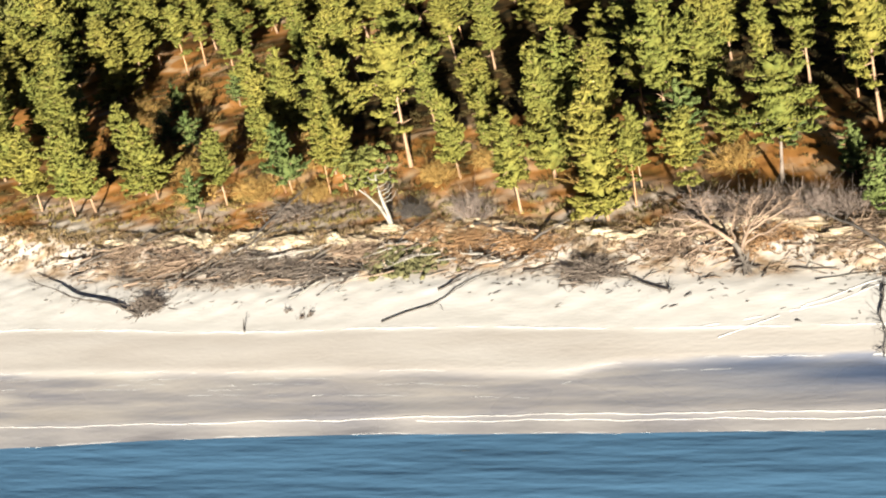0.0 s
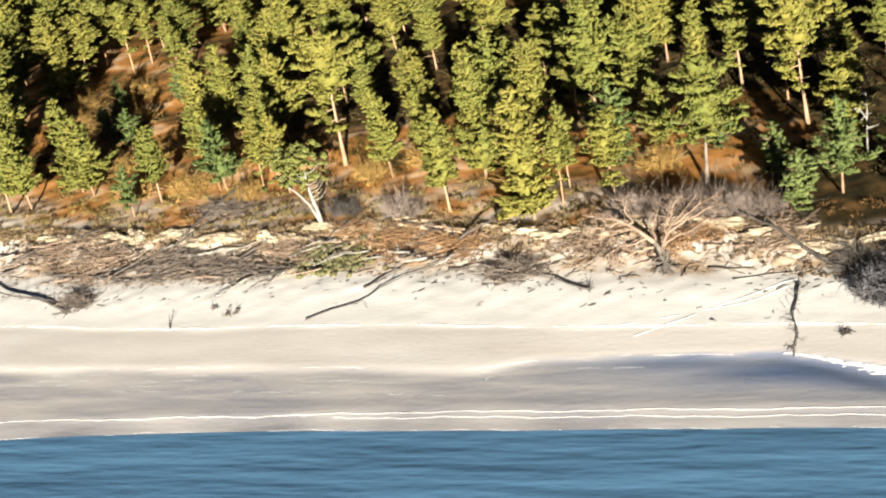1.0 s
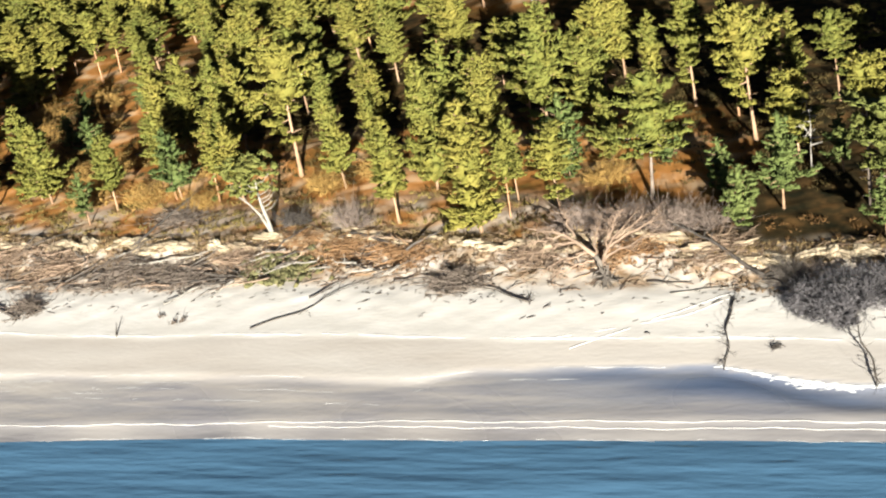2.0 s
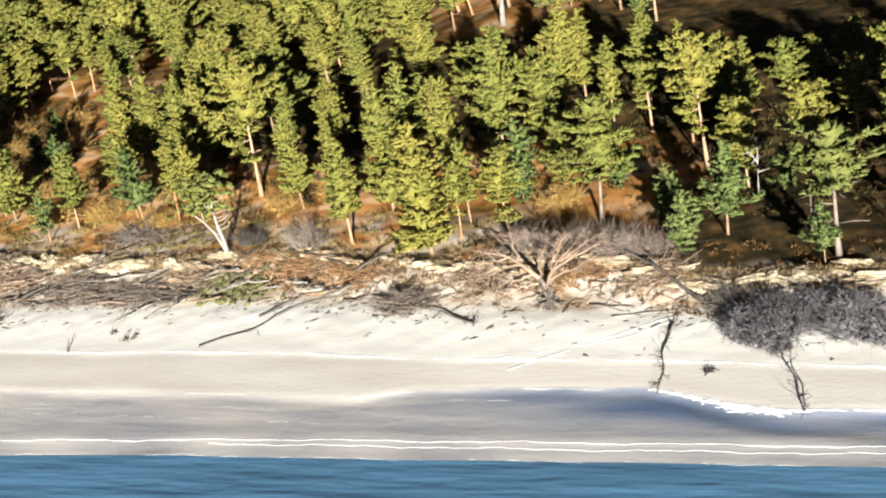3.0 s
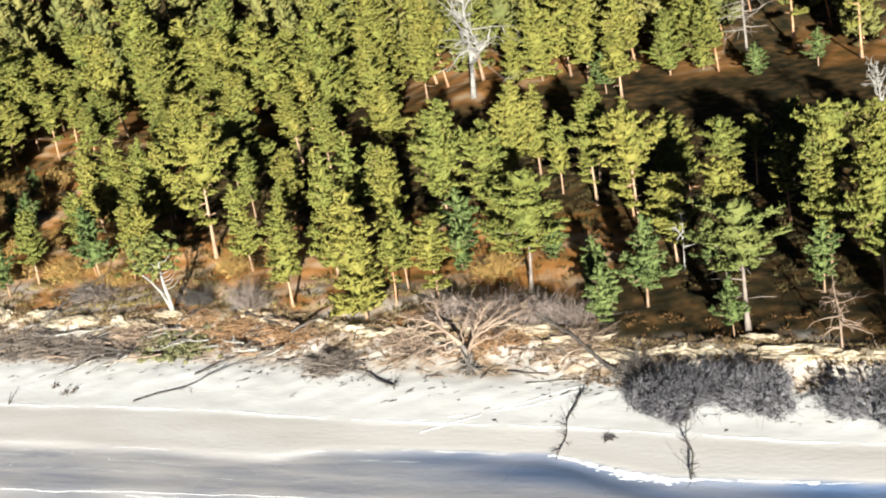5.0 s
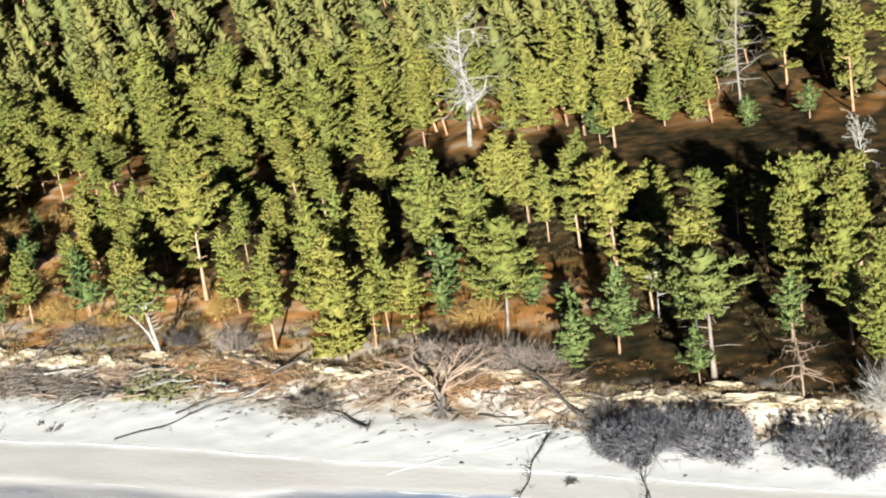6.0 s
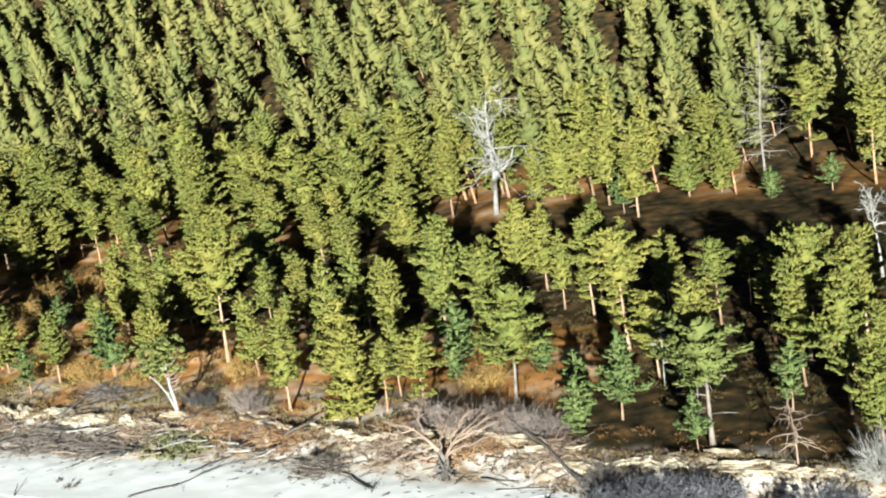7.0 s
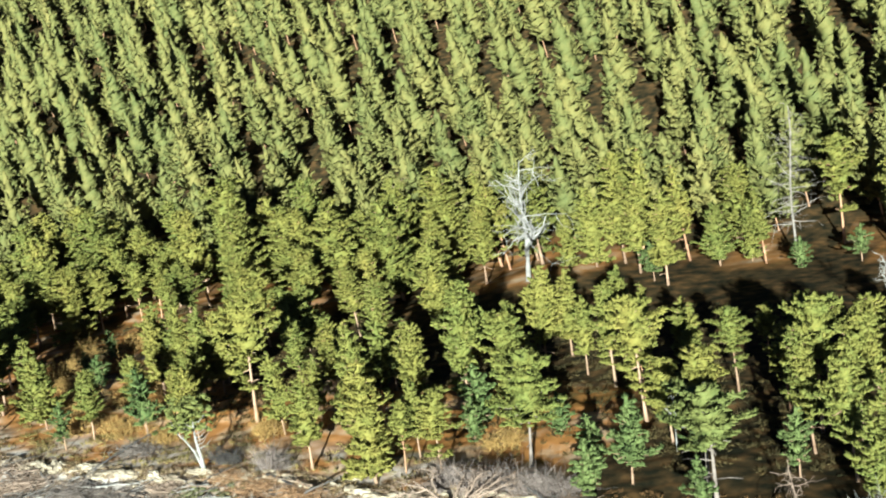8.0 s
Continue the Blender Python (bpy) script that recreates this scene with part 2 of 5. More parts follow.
def height(x, y):
    x, y = np.asarray(x, float), np.asarray(y, float)
    berm, runnel, bar, shore = beach_lines(x)
    top, foot = np.interp(x, SCARP_X, SCARP_Y), np.interp(x, SCARP_X, FOOT_Y)
    jag = 0.9 * ripple(x, y, 0.55) + 0.5 * ripple(x, y, 1.4, 3)
    top, foot = top + jag, foot + jag
    broad = np.interp(x, (36, 48, 60, 90), (0.0, 1.0, 3.0, 4.0)) + 0.25 * np.sin(x * 0.5)
    pool = smooth(36, 52, x) * smooth(runnel - broad - 1.2, runnel - broad + 0.4, y) * (1 - smooth(runnel - 0.9, runnel + 0.1, y))
    z = np.minimum((y - shore) * 0.09, 0.18)
    z = np.maximum(z, -3.0)
    z = z + 0.07 * smooth(bar - 0.8, bar + 0.3, y)
    z = z - 0.03 * smooth(bar + 0.6, bar + 2.5, y) - 0.10 * pool
    z = z + 0.12 * smooth(runnel - 0.6, runnel + 0.6, y)
    z = z + 0.28 * smooth(runnel - 1, berm + 1, y) + 0.05 * smooth(berm - 0.3, berm + 0.3, y)
    z = z + 0.35 * smooth(berm, foot, y)
    crest = 1.25 + 0.35 * ripple(x, y, 0.21, 1) + 0.35 * smooth(30, -10, x)
    z = z + crest * smooth(foot, top, y) ** 1.3
    z = z + (0.25 * ripple(x, y, 0.35, 5) + 0.08 * ripple(x, y, 1.7, 2)) * smooth(foot, top + 2, y)
    z = z + 0.05 * ripple(x, y, 1.9, 4) * smooth(berm, foot, y)
    z = z + 0.7 * ripple(x, y, 0.07, 2) * smooth(12, 40, y)
    up = np.clip(y - 96, 0, 240)
    z = z + 3.0 * np.exp(-((x - 5) ** 2 + (y - 78) ** 2) / 220)
    z = z + 0.36 * (np.sqrt(up * up + 400) - 20) + 2 * ripple(x, y, 0.03, 1) * smooth(110, 160, y)
    return z


def spot(x, y):
    return float(height(x, y))


def grid_lines(lo, hi, step, far_lo, far_hi):
    core = np.arange(lo, hi + step, step)
    def out(a, b):
        r, s, p = [], step, a
        while abs(p - a) < abs(b - a):
            s *= 1.22
            p += s if b > a else -s
            r.append(p)
        return r
    return np.array(out(core[0], far_lo)[::-1] + list(core) + out(core[-1], far_hi))


def mesh_from(name, verts, faces, mat, smooth_shade=False):
    me = bpy.data.meshes.new(name)
    me.from_pydata(verts if isinstance(verts, list) else verts.tolist(), [], faces if isinstance(faces, list) else faces.tolist())
    me.materials.append(mat)
    if smooth_shade:
        me.polygons.foreach_set("use_smooth", np.ones(len(me.polygons), dtype=bool))
    me.update()
    return me


def part(name, mesh, parent=None, label=""):
    ob = new(name, mesh)
    if parent:
        ob.parent = parent
    return tagged(ob, label)


def sheet(name, xs, ys, zf, mat):
    gx, gy = np.meshgrid(xs, ys)
    v = np.stack([gx, gy, zf(gx, gy)], -1).reshape(-1, 3)
    a = (np.arange(len(ys) - 1)[:, None] * len(xs) + np.arange(len(xs) - 1)).reshape(-1)
    f = np.stack([a, a + 1, a + 1 + len(xs), a + len(xs)], 1)
    return mesh_from(name, v, f, mat, True), v


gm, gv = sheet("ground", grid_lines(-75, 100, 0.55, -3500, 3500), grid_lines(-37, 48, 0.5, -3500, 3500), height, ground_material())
GX, GY = gv[:, 0], gv[:, 1]
_berm, _runnel, _bar, _shore = beach_lines(GX)
_top = np.interp(GX, SCARP_X, SCARP_Y)
wet = (1 - smooth(_runnel - 0.7 + 0.5 * ripple(GX, GY, 0.5), _runnel + 0.5, GY)) * (0.75 + 0.25 * ripple(GX, GY, 0.45, 2))
wet = np.clip(wet - 0.75 * smooth(10, -25, GX) * smooth(-0.2, 0.6, ripple(GX * 0.5, GY * 1.6, 0.5, 7)) * smooth(_bar, _bar + 1, GY), 0, 1)
_foot = np.interp(GX, SCARP_X, FOOT_Y)
face = smooth(_foot - 0.5, _foot + 2, GY) * smooth(-0.1, 0.45, ripple(GX, GY, 0.9, 6) + 0.5 * ripple(GX, GY, 2.3, 1))
soil = np.clip(0.5 * smooth(_foot - 0.5, _foot + 2.0, GY) + 0.5 * face, 0, 1)
damp = (1 - smooth(_berm - 0.5, _berm + 0.2, GY)) * (0.8 + 0.2 * ripple(GX * 0.5, GY * 1.5, 0.6, 1))
wet = np.maximum(wet, 0.08 * damp)
litter = np.clip(smooth(_top - 3.5, _top + 2.5, GY + 2.2 * ripple(GX, GY, 0.8, 3)) - 0.8 * smooth(-0.35, 0.15, ripple(GX, GY, 0.36, 9) + 0.3 * ripple(GX, GY, 1.1, 2)) * (1 - smooth(4, 12, GY - _top)) * (1 - smooth(34, 42, GX)), 0, 1)
# dark heather beyond x 36; further inland, forest shade put into the floor colour
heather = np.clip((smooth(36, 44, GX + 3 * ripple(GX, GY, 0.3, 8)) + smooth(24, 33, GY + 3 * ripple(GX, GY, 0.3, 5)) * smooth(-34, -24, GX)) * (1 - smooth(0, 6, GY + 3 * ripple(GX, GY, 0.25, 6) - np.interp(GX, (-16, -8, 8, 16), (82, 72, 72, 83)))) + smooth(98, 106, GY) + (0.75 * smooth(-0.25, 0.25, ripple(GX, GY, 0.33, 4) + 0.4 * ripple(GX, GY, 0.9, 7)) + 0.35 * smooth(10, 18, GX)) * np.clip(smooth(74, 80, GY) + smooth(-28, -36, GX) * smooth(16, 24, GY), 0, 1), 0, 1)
swash = (1 - smooth(_bar - 0.5, _bar + 0.1, GY)) * (0.85 + 0.15 * ripple(GX, GY, 0.6, 3))
film = smooth(22, 46, GX) * smooth(_bar - 0.5, _runnel - 1.2, GY) * (1 - smooth(_runnel - 0.15, _runnel + 0.35, GY + 0.25 * ripple(GX, GY, 1.1, 3)))
film = np.clip(film * (0.8 + 0.25 * ripple(GX * 0.5, GY * 1.5, 0.8, 4)), 0, 1)
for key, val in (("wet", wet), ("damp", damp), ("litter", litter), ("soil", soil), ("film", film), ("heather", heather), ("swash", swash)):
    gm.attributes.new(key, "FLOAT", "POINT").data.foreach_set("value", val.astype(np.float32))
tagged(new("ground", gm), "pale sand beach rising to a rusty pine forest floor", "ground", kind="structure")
wm, _ = sheet("water", grid_lines(-80, 110, 2.0, -3500, 3500), grid_lines(-60, -20, 2.0, -3500, -19), lambda x, y: 0 * x, water_material())
tagged(new("water", wm), "calm blue sea with low ripples at the shore", "sea", kind="structure")


# ---- building blocks ----
class Soup:
    """Collects vertices and faces of one mesh."""

    def __init__(self):
        self.v, self.f, self.n = [], [], 0

    def add(self, v, f):
        self.v.append(np.asarray(v, float))
        self.f += (np.asarray(f) + self.n).tolist()
        self.n += len(v)

    def mesh(self, name, mat, smooth_shade=False):
        return mesh_from(name, np.concatenate(self.v), self.f, mat, smooth_shade)

    def tube(self, pts, radii, sides=5):
        """A tapered limb through points."""
        pts, v = np.asarray(pts, float), []
        for i, (p, r) in enumerate(zip(pts, radii)):
            d = pts[min(i + 1, len(pts) - 1)] - pts[max(i - 1, 0)]
            d = d / (np.linalg.norm(d) + 1e-9)
            a = np.cross(d, (0.3, 0.9, 0.2) if abs(d[2]) > 0.8 else (0, 0, 1))
            a /= np.linalg.norm(a) + 1e-9
            c = np.cross(d, a)
            t = np.arange(sides) * 2 * np.pi / sides
            v.append(p + r * (np.cos(t)[:, None] * a + np.sin(t)[:, None] * c))
        f = []
        for i in range(len(pts) - 1):
            for j in range(sides):
                b, q = i * sides, (j + 1) % sides
                f.append((b + j, b + q, b + sides + q, b + sides + j))
        self.v.append(np.concatenate(v))
        self.f += [tuple(x + self.n for x in q) for q in f]
        self.f += [tuple(self.n + x for x in range(sides))[::-1], tuple(self.n + (len(pts) - 1) * sides + x for x in range(sides))]
        self.n += len(pts) * sides

    def pads(self, rng, centres, size, flat=0.45, sprays=8, length=0.34, az=None, tilt=0.25):
        """Clumps of needles: a ragged cushion along the branch, with short upswept tufts on it."""
        centres, size = np.asarray(centres, float), np.asarray(size, float)
        m = len(centres)
        az = rng.uniform(0, 6.3, m) if az is None else np.asarray(az, float)
        tl = np.full(m, tilt) + rng.normal(size=m) * 0.28
        e1 = np.stack([np.cos(az) * np.cos(tl), np.sin(az) * np.cos(tl), np.sin(tl)], 1)
        e2 = np.stack([-np.sin(az), np.cos(az), 0 * az], 1)
        frame_ = np.stack([e1 * 1.2, e2 * 0.85, np.cross(e1, e2) * flat], 1) * size[:, None, None]
        ring = np.arange(6) * np.pi / 3
        core = np.concatenate([np.column_stack([np.cos(ring), np.sin(ring), 0 * ring]), [(0.3, 0.05, 0.8), (-0.35, 0.1, 0.7)]])
        cv = np.einsum("mvk,mkj->mvj", core[None] * rng.uniform(0.7, 1.2, (m, 8, 1)), frame_) + centres[:, None]
        cf = np.array([(0, 1, 6), (1, 2, 7), (2, 3, 7), (3, 4, 7), (4, 5, 6), (5, 0, 6), (1, 7, 6), (4, 6, 7), (0, 2, 1), (0, 3, 2), (0, 4, 3), (0, 5, 4)])
        self.add(cv.reshape(-1, 3), (cf[None] + 8 * np.arange(m)[:, None, None]).reshape(-1, 3))
        if sprays:
            d = rng.normal(size=(m, sprays, 3))
            d[..., 2] = np.abs(d[..., 2]) * 0.9 - 0.15
            d /= np.linalg.norm(d, axis=-1, keepdims=True)
            root = centres[:, None] + np.einsum("msk,mkj->msj", d * 0.72, frame_)
            out = d * (1, 1, 0.8) + e1[:, None] * 0.35 + (0, 0, 0.55) + rng.normal(size=(m, sprays, 3)) * 0.25
            out /= np.linalg.norm(out, axis=-1, keepdims=True)
            ln = length * rng.uniform(0.7, 1.3, (m, sprays, 1)) * size[:, None, None] * 1.5
            a = np.cross(out, rng.normal(size=(m, sprays, 3)))
            a /= np.linalg.norm(a, axis=-1, keepdims=True) + 1e-9
            c = np.cross(out, a)
            w = ln * 0.42
            foot = root - out * ln * 0.25
            tuft = np.stack([foot + a * w, foot + (c * 0.87 - a * 0.5) * w, foot - (c * 0.87 + a * 0.5) * w, root + out * ln], 2)
            tf = np.array([(0, 1, 3), (1, 2, 3), (2, 0, 3)])
            self.add(tuft.reshape(-1, 3), (tf[None] + 4 * np.arange(m * sprays)[:, None, None]).reshape(-1, 3))

    def cone(self, rng, axis, radii, sides=11):
        """The dense inside of a crown: rings round an axis, every vertex pushed in or out so that the surface breaks into ragged lumps."""
        n = len(axis)
        t = np.arange(sides) * 2 * np.pi / sides + np.arange(n)[:, None] * 0.9
        r = np.asarray(radii)[:, None] * rng.uniform(0.5, 1.2, (n, sides))
        ring = np.stack([np.cos(t) * r, np.sin(t) * r, rng.normal(size=(n, sides)) * 0.4 + 0.2 * r], -1) + axis[:, None]
        v = np.concatenate([ring.reshape(-1, 3), axis[:1], axis[-1:] + (0, 0, 0.5)])
        i, j = np.meshgrid(np.arange(n - 1), np.arange(sides), indexing="ij")
        a, b = (i * sides + j).ravel(), (i * sides + (j + 1) % sides).ravel()
        k = np.arange(sides)
        self.add(v, np.concatenate([np.stack([a, b, b + sides], 1), np.stack([a, b + sides, a + sides], 1), np.stack([(k + 1) % sides, k, np.full(sides, n * sides)], 1), np.stack([(n - 1) * sides + k, (n - 1) * sides + (k + 1) % sides, np.full(sides, n * sides + 1)], 1)]))

    def spikes(self, rng, roots, ways, length, rad):
        """Fine twigs, each a thin three-sided spike."""
        n = len(roots)
        ways = ways / (np.linalg.norm(ways, axis=1, keepdims=True) + 1e-9)
        a = np.cross(ways, rng.normal(size=(n, 3)))
        a /= np.linalg.norm(a, axis=1, keepdims=True) + 1e-9
        c = np.cross(ways, a)
        ln = length * rng.uniform(0.5, 1.4, (n, 1))
        v = np.stack([roots + a * rad, roots + (c * 0.87 - a * 0.5) * rad, roots - (c * 0.87 + a * 0.5) * rad, roots + ways * ln], 1)
        f = np.array([(0, 1, 3), (1, 2, 3), (2, 0, 3)])
        self.add(v.reshape(-1, 3), (f[None] + 4 * np.arange(n)[:, None, None]).reshape(-1, 3))


def trunk_line(rng, h, lean=0.03, bend=0.02, n=7):
    z = np.linspace(0, 1, n)
    a, b = rng.uniform(0, 6.3), rng.uniform(0, 6.3)
    off = np.stack([np.cos(a) * lean * z + bend * np.sin(z * 5 + b) * z, np.sin(a) * lean * z + bend * np.cos(z * 4 + a) * z], 1) * h
    return np.column_stack([off, z * h])


def at_line(line, h):
    return np.array([np.interp(h, line[:, 2], line[:, i]) for i in range(3)])


def profile(shape, u):
    """Crown radius at u, from 0 at its foot to 1 at its tip."""
    if shape == "cone":
        return (1 - u) ** 0.8 * min(1, 0.6 + u * 2.5) + 0.05
    if shape == "dome":
        return min(1, 0.55 + u * 1.6) * (1 - u ** 3) ** 0.55 * 0.97 + 0.03
    return min(1, 0.5 + u * 2.2) * (1 - u ** 1.6) ** 0.75 + 0.05


def pine(seed, h, low, r, shape, bark=None, needles=None, dead_limbs=5, thick=0.0125, pad=0.56, storey=0.7, gaps=0.16, stray=0):
    """One pine standing at the origin: trunk with its limbs, and a crown of flat needle plates in ragged storeys."""
    rng = np.random.default_rng(seed)
    line = trunk_line(rng, h, 0.04, 0.012)
    wood, leaf = Soup(), Soup()
    rad = np.interp(line[:, 2] / h, (0, 0.05, 0.6, 1), (thick * 1.3, thick, thick * 0.42, 0.0025)) * h
    wood.tube(line, rad, 7)
    cen, siz, azi = [], [], []

    def bough(p0, a, ln, rise, u):
        out, side = np.array((math.cos(a), math.sin(a), 0)), np.array((-math.sin(a), math.cos(a), 0))
        tip = p0 + out * ln + (0, 0, rise)
        mid = p0 * 0.5 + tip * 0.5 + (0, 0, -0.14 * ln)
        if ln > 0.7:
            wood.tube([p0, mid, tip], (0.035 + 0.014 * ln, 0.03, 0.01), 3)
        for s in np.arange(ln, max(0.25, ln * 0.3), -0.6):
            w = s / ln
            p = p0 * (1 - w) ** 2 + mid * 2 * w * (1 - w) + tip * w * w + rng.normal(size=3) * (0.1, 0.1, 0.07)
            cen.append(p)
            siz.append(pad * rng.uniform(0.8, 1.2) * (1 if u < 0.8 else 0.8))
            azi.append(a + rng.normal() * 0.6)
            wide = 0.35 + 0.35 * w if ln > 0.9 else 0.0
            for sgn in (-1, 1):
                if rng.uniform() < wide:
                    cen.append(p + side * sgn * pad * rng.uniform(0.95, 1.35) - out * 0.2 + (0, 0, rng.uniform(-0.1, 0.1)))
                    siz.append(pad * rng.uniform(0.6, 0.95))
                    azi.append(a + sgn * 0.7)

    z = low * h
    lobe, phase = rng.uniform(0.15, 0.4), rng.uniform(0, 6.3)
    while z < h * 0.97:
        u = (z / h - low) / (1 - low)
        reach = r * profile(shape, u) * rng.uniform(0.76, 1.14)
        count = max(3, int(round(3.4 + 1.15 * reach)))
        a0 = rng.uniform(0, 6.3)
        for i in range(count):
            if rng.uniform() < gaps * (1.6 if u < 0.25 else 1.0):
                continue
            a = a0 + (i + rng.uniform(-0.4, 0.4)) * 6.283 / count
            ln = reach * rng.uniform(0.6, 1.2) * (1 + lobe * math.sin(a * 2 + phase + z * 0.9))
            bough(at_line(line, z + rng.uniform(-0.18, 0.18)), a, ln, ((0.05 + 0.5 * u) if shape != 'dome' else 0.02 + 0.24 * u) * ln + rng.uniform(-0.3, 0.15), u)
        z += storey * rng.uniform(0.75, 1.2) * (0.72 + 0.4 * (1 - u))
    for i in range(stray):
        z = h * rng.uniform(low * 0.55, low)
        bough(at_line(line, z), rng.uniform(0, 6.3), r * rng.uniform(0.4, 0.8), rng.uniform(-0.3, 0.2), 0.0)
    lift = np.arange(low * h + 0.2, h * 0.96, 0.5)
    leaf.cone(rng, np.array([at_line(line, q) for q in lift]), [r * profile(shape, (q / h - low) / (1 - low)) * rng.uniform(0.4, 0.54) for q in lift], 11)
    top = at_line(line, h * 0.99)
    cen += [top, top + (0, 0, -0.45)]
    siz += [pad * 0.6, pad * 0.85]
    azi += [0, 2]
    leaf.pads(rng, cen, siz, 0.33, 5, 0.48, azi, 0.3 if shape != 'dome' else 0.18)
    for i in range(dead_limbs):
        z = h * rng.uniform(low * 0.45, low + 0.12)
        a, ln = rng.uniform(0, 6.3), rng.uniform(0.5, 1.6) * (1.9 if thick > 0.02 else 1.0)
        p0 = at_line(line, z)
        tip = p0 + (math.cos(a) * ln, math.sin(a) * ln, rng.uniform(-0.2, 0.5))
        wood.tube([p0, (p0 + tip) / 2 + (0, 0, 0.1), tip], (0.06, 0.045, 0.018), 4)
    thing = new("pine_tree")
    part("trunk", wood.mesh("trunk", bark or BARK, True), thing)
    part("crown", leaf.mesh("crown", needles or NEEDLES, True), thing)
    return thing


def limbs(soup, rng, p0, d, ln, rad, depth, droop=0.0, kids=3, wild=0.5, least=0.012):
    """A crooked bare branch that forks."""
    d = np.asarray(d, float) / np.linalg.norm(d)
    pts, rs, p = [np.asarray(p0, float)], [rad], np.asarray(p0, float)
    n = 4
    for i in range(n):
        d = d + rng.normal(size=3) * wild * 0.35 + (0, 0, -droop)
        d /= np.linalg.norm(d)
        p = p + d * ln / n
        pts.append(p)
        rs.append(max(least * 0.6, rad * (1 - 0.75 * (i + 1) / n)))
    soup.tube(pts, rs, 5 if rad > 0.06 else 3)
    if depth:
        for i in range(kids):
            q = rng.integers(1, n + 1)
            nd = d + rng.normal(size=3) * wild * 1.5
            limbs(soup, rng, pts[q], nd, ln * rng.uniform(0.4, 0.7), max(least, rs[q] * 0.7), depth - 1, droop, kids, wild, least)


def dead_tree(seed, h, n, reach, mat, low=0.35, wild=0.6, thick=0.02, lean=0.06, up=0.35, kids=3, depth=2, stout=1.0, least=0.028, droop=0.0):
    rng = np.random.default_rng(seed)
    line = trunk_line(rng, h, lean, 0.03)
    s = Soup()
    s.tube(line, np.interp(line[:, 2] / h, (0, 0.06, 1), (thick * 1.35, thick, 0.004)) * h, 7)
    thing = new("dead_tree")
    part("trunk", s.mesh("trunk", mat, True), thing)
    for i in range(n):
        b = Soup()
        u = low + (1 - low) * (i + rng.uniform(0, 1)) / n
        a = rng.uniform(0, 6.3)
        limbs(b, rng, at_line(line, u * h), (math.cos(a), math.sin(a), up + rng.uniform(-0.2, 0.3)), reach * (1.1 - 0.7 * u) * rng.uniform(0.6, 1.2), 0.2 * stout * (1.2 - u) * thick / 0.02, depth, droop, kids, wild, least)
        part("branch", b.mesh("branch", mat), thing)
    return thing


# ---- pines ----
KINDS = {
    "belt": [pine(11, 12.5, 0.3, 2.5, "round"), pine(12, 13.0, 0.4, 2.4, "round", dead_limbs=8, stray=3), pine(13, 12.0, 0.24, 2.6, "cone"), pine(14, 13.0, 0.36, 2.7, "dome", stray=2), pine(15, 12.5, 0.3, 2.3, "cone"), pine(16, 12.5, 0.44, 2.6, "dome", dead_limbs=9, stray=3)],
    "slim": [pine(21, 13.0, 0.42, 1.8, "round", thick=0.0105, bark=ORANGE_BARK, stray=2), pine(22, 14.0, 0.34, 1.9, "cone", thick=0.0105, bark=ORANGE_BARK), pine(23, 13.5, 0.5, 2.0, "dome", thick=0.0105, bark=ORANGE_BARK, stray=3)],
    "umbrella": [pine(31, 12.0, 0.4, 3.5, "dome", thick=0.016, bark=GREY_BARK, pad=0.56, storey=0.9), pine(32, 11.5, 0.54, 4.0, "dome", thick=0.0205, bark=GREY_BARK, needles=OLD_NEEDLES, dead_limbs=14, pad=0.58, storey=1.0, gaps=0.22), pine(33, 13.0, 0.52, 3.2, "dome", thick=0.016, pad=0.57, storey=0.92, stray=4), pine(34, 12.5, 0.74, 2.4, "dome", thick=0.015, pad=0.56, bark=GREY_BARK, dead_limbs=7)],
    "full": [pine(41, 12.0, 0.1, 3.2, "cone", pad=0.55), pine(42, 11.0, 0.14, 2.9, "round", pad=0.55)],
    "young": [pine(51, 6.0, 0.12, 1.7, "cone", needles=YOUNG, dead_limbs=2, pad=0.42, storey=0.62), pine(52, 7.0, 0.28, 1.8, "cone", needles=YOUNG, dead_limbs=3, pad=0.44, storey=0.66)],
}
USED = set()
LABELS = {
    "belt": "scots pine with sunlit yellow-green crown and reddish trunk",
    "slim": "slim tall pine with a narrow green crown",
    "umbrella": "old broad-crowned pine with a bare grey trunk",
    "full": "bushy pine with branches nearly down to the ground",
    "young": "young blue-green pine at the forest edge",
}
tree_rng = np.random.default_rng(5)
PLACED = []


def plant(kind, x, y, h, width=1.0, which=None, turn=None, lean=0.0):
    src = KINDS[kind][tree_rng.integers(len(KINDS[kind])) if which is None else which]
    base = {"belt": 12.6, "slim": 13.5, "umbrella": 12.2, "full": 11.5, "young": 6.5}[kind]
    s = h / base
    m = Matrix.LocRotScale((x, y, spot(x, y) - 0.06), None, None) @ Matrix.Rotation(radians(lean), 4, Vector((0.4, -0.9, 0))) @ Matrix.LocRotScale(None, Euler((radians(tree_rng.uniform(-2, 2)), radians(tree_rng.uniform(-2, 2)), tree_rng.uniform(0, 6.3) if turn is None else turn)), (s * width, s * width, s))
    PLACED.append((x, y))
    if src.name not in USED:
        USED.add(src.name)
        src.matrix_basis = m
        ob = src
    else:
        ob = copy_thing(src, m)
        ob.scale = m.to_scale()
    return tagged(ob, LABELS[kind], "pine tree", "pines of the coastal forest")


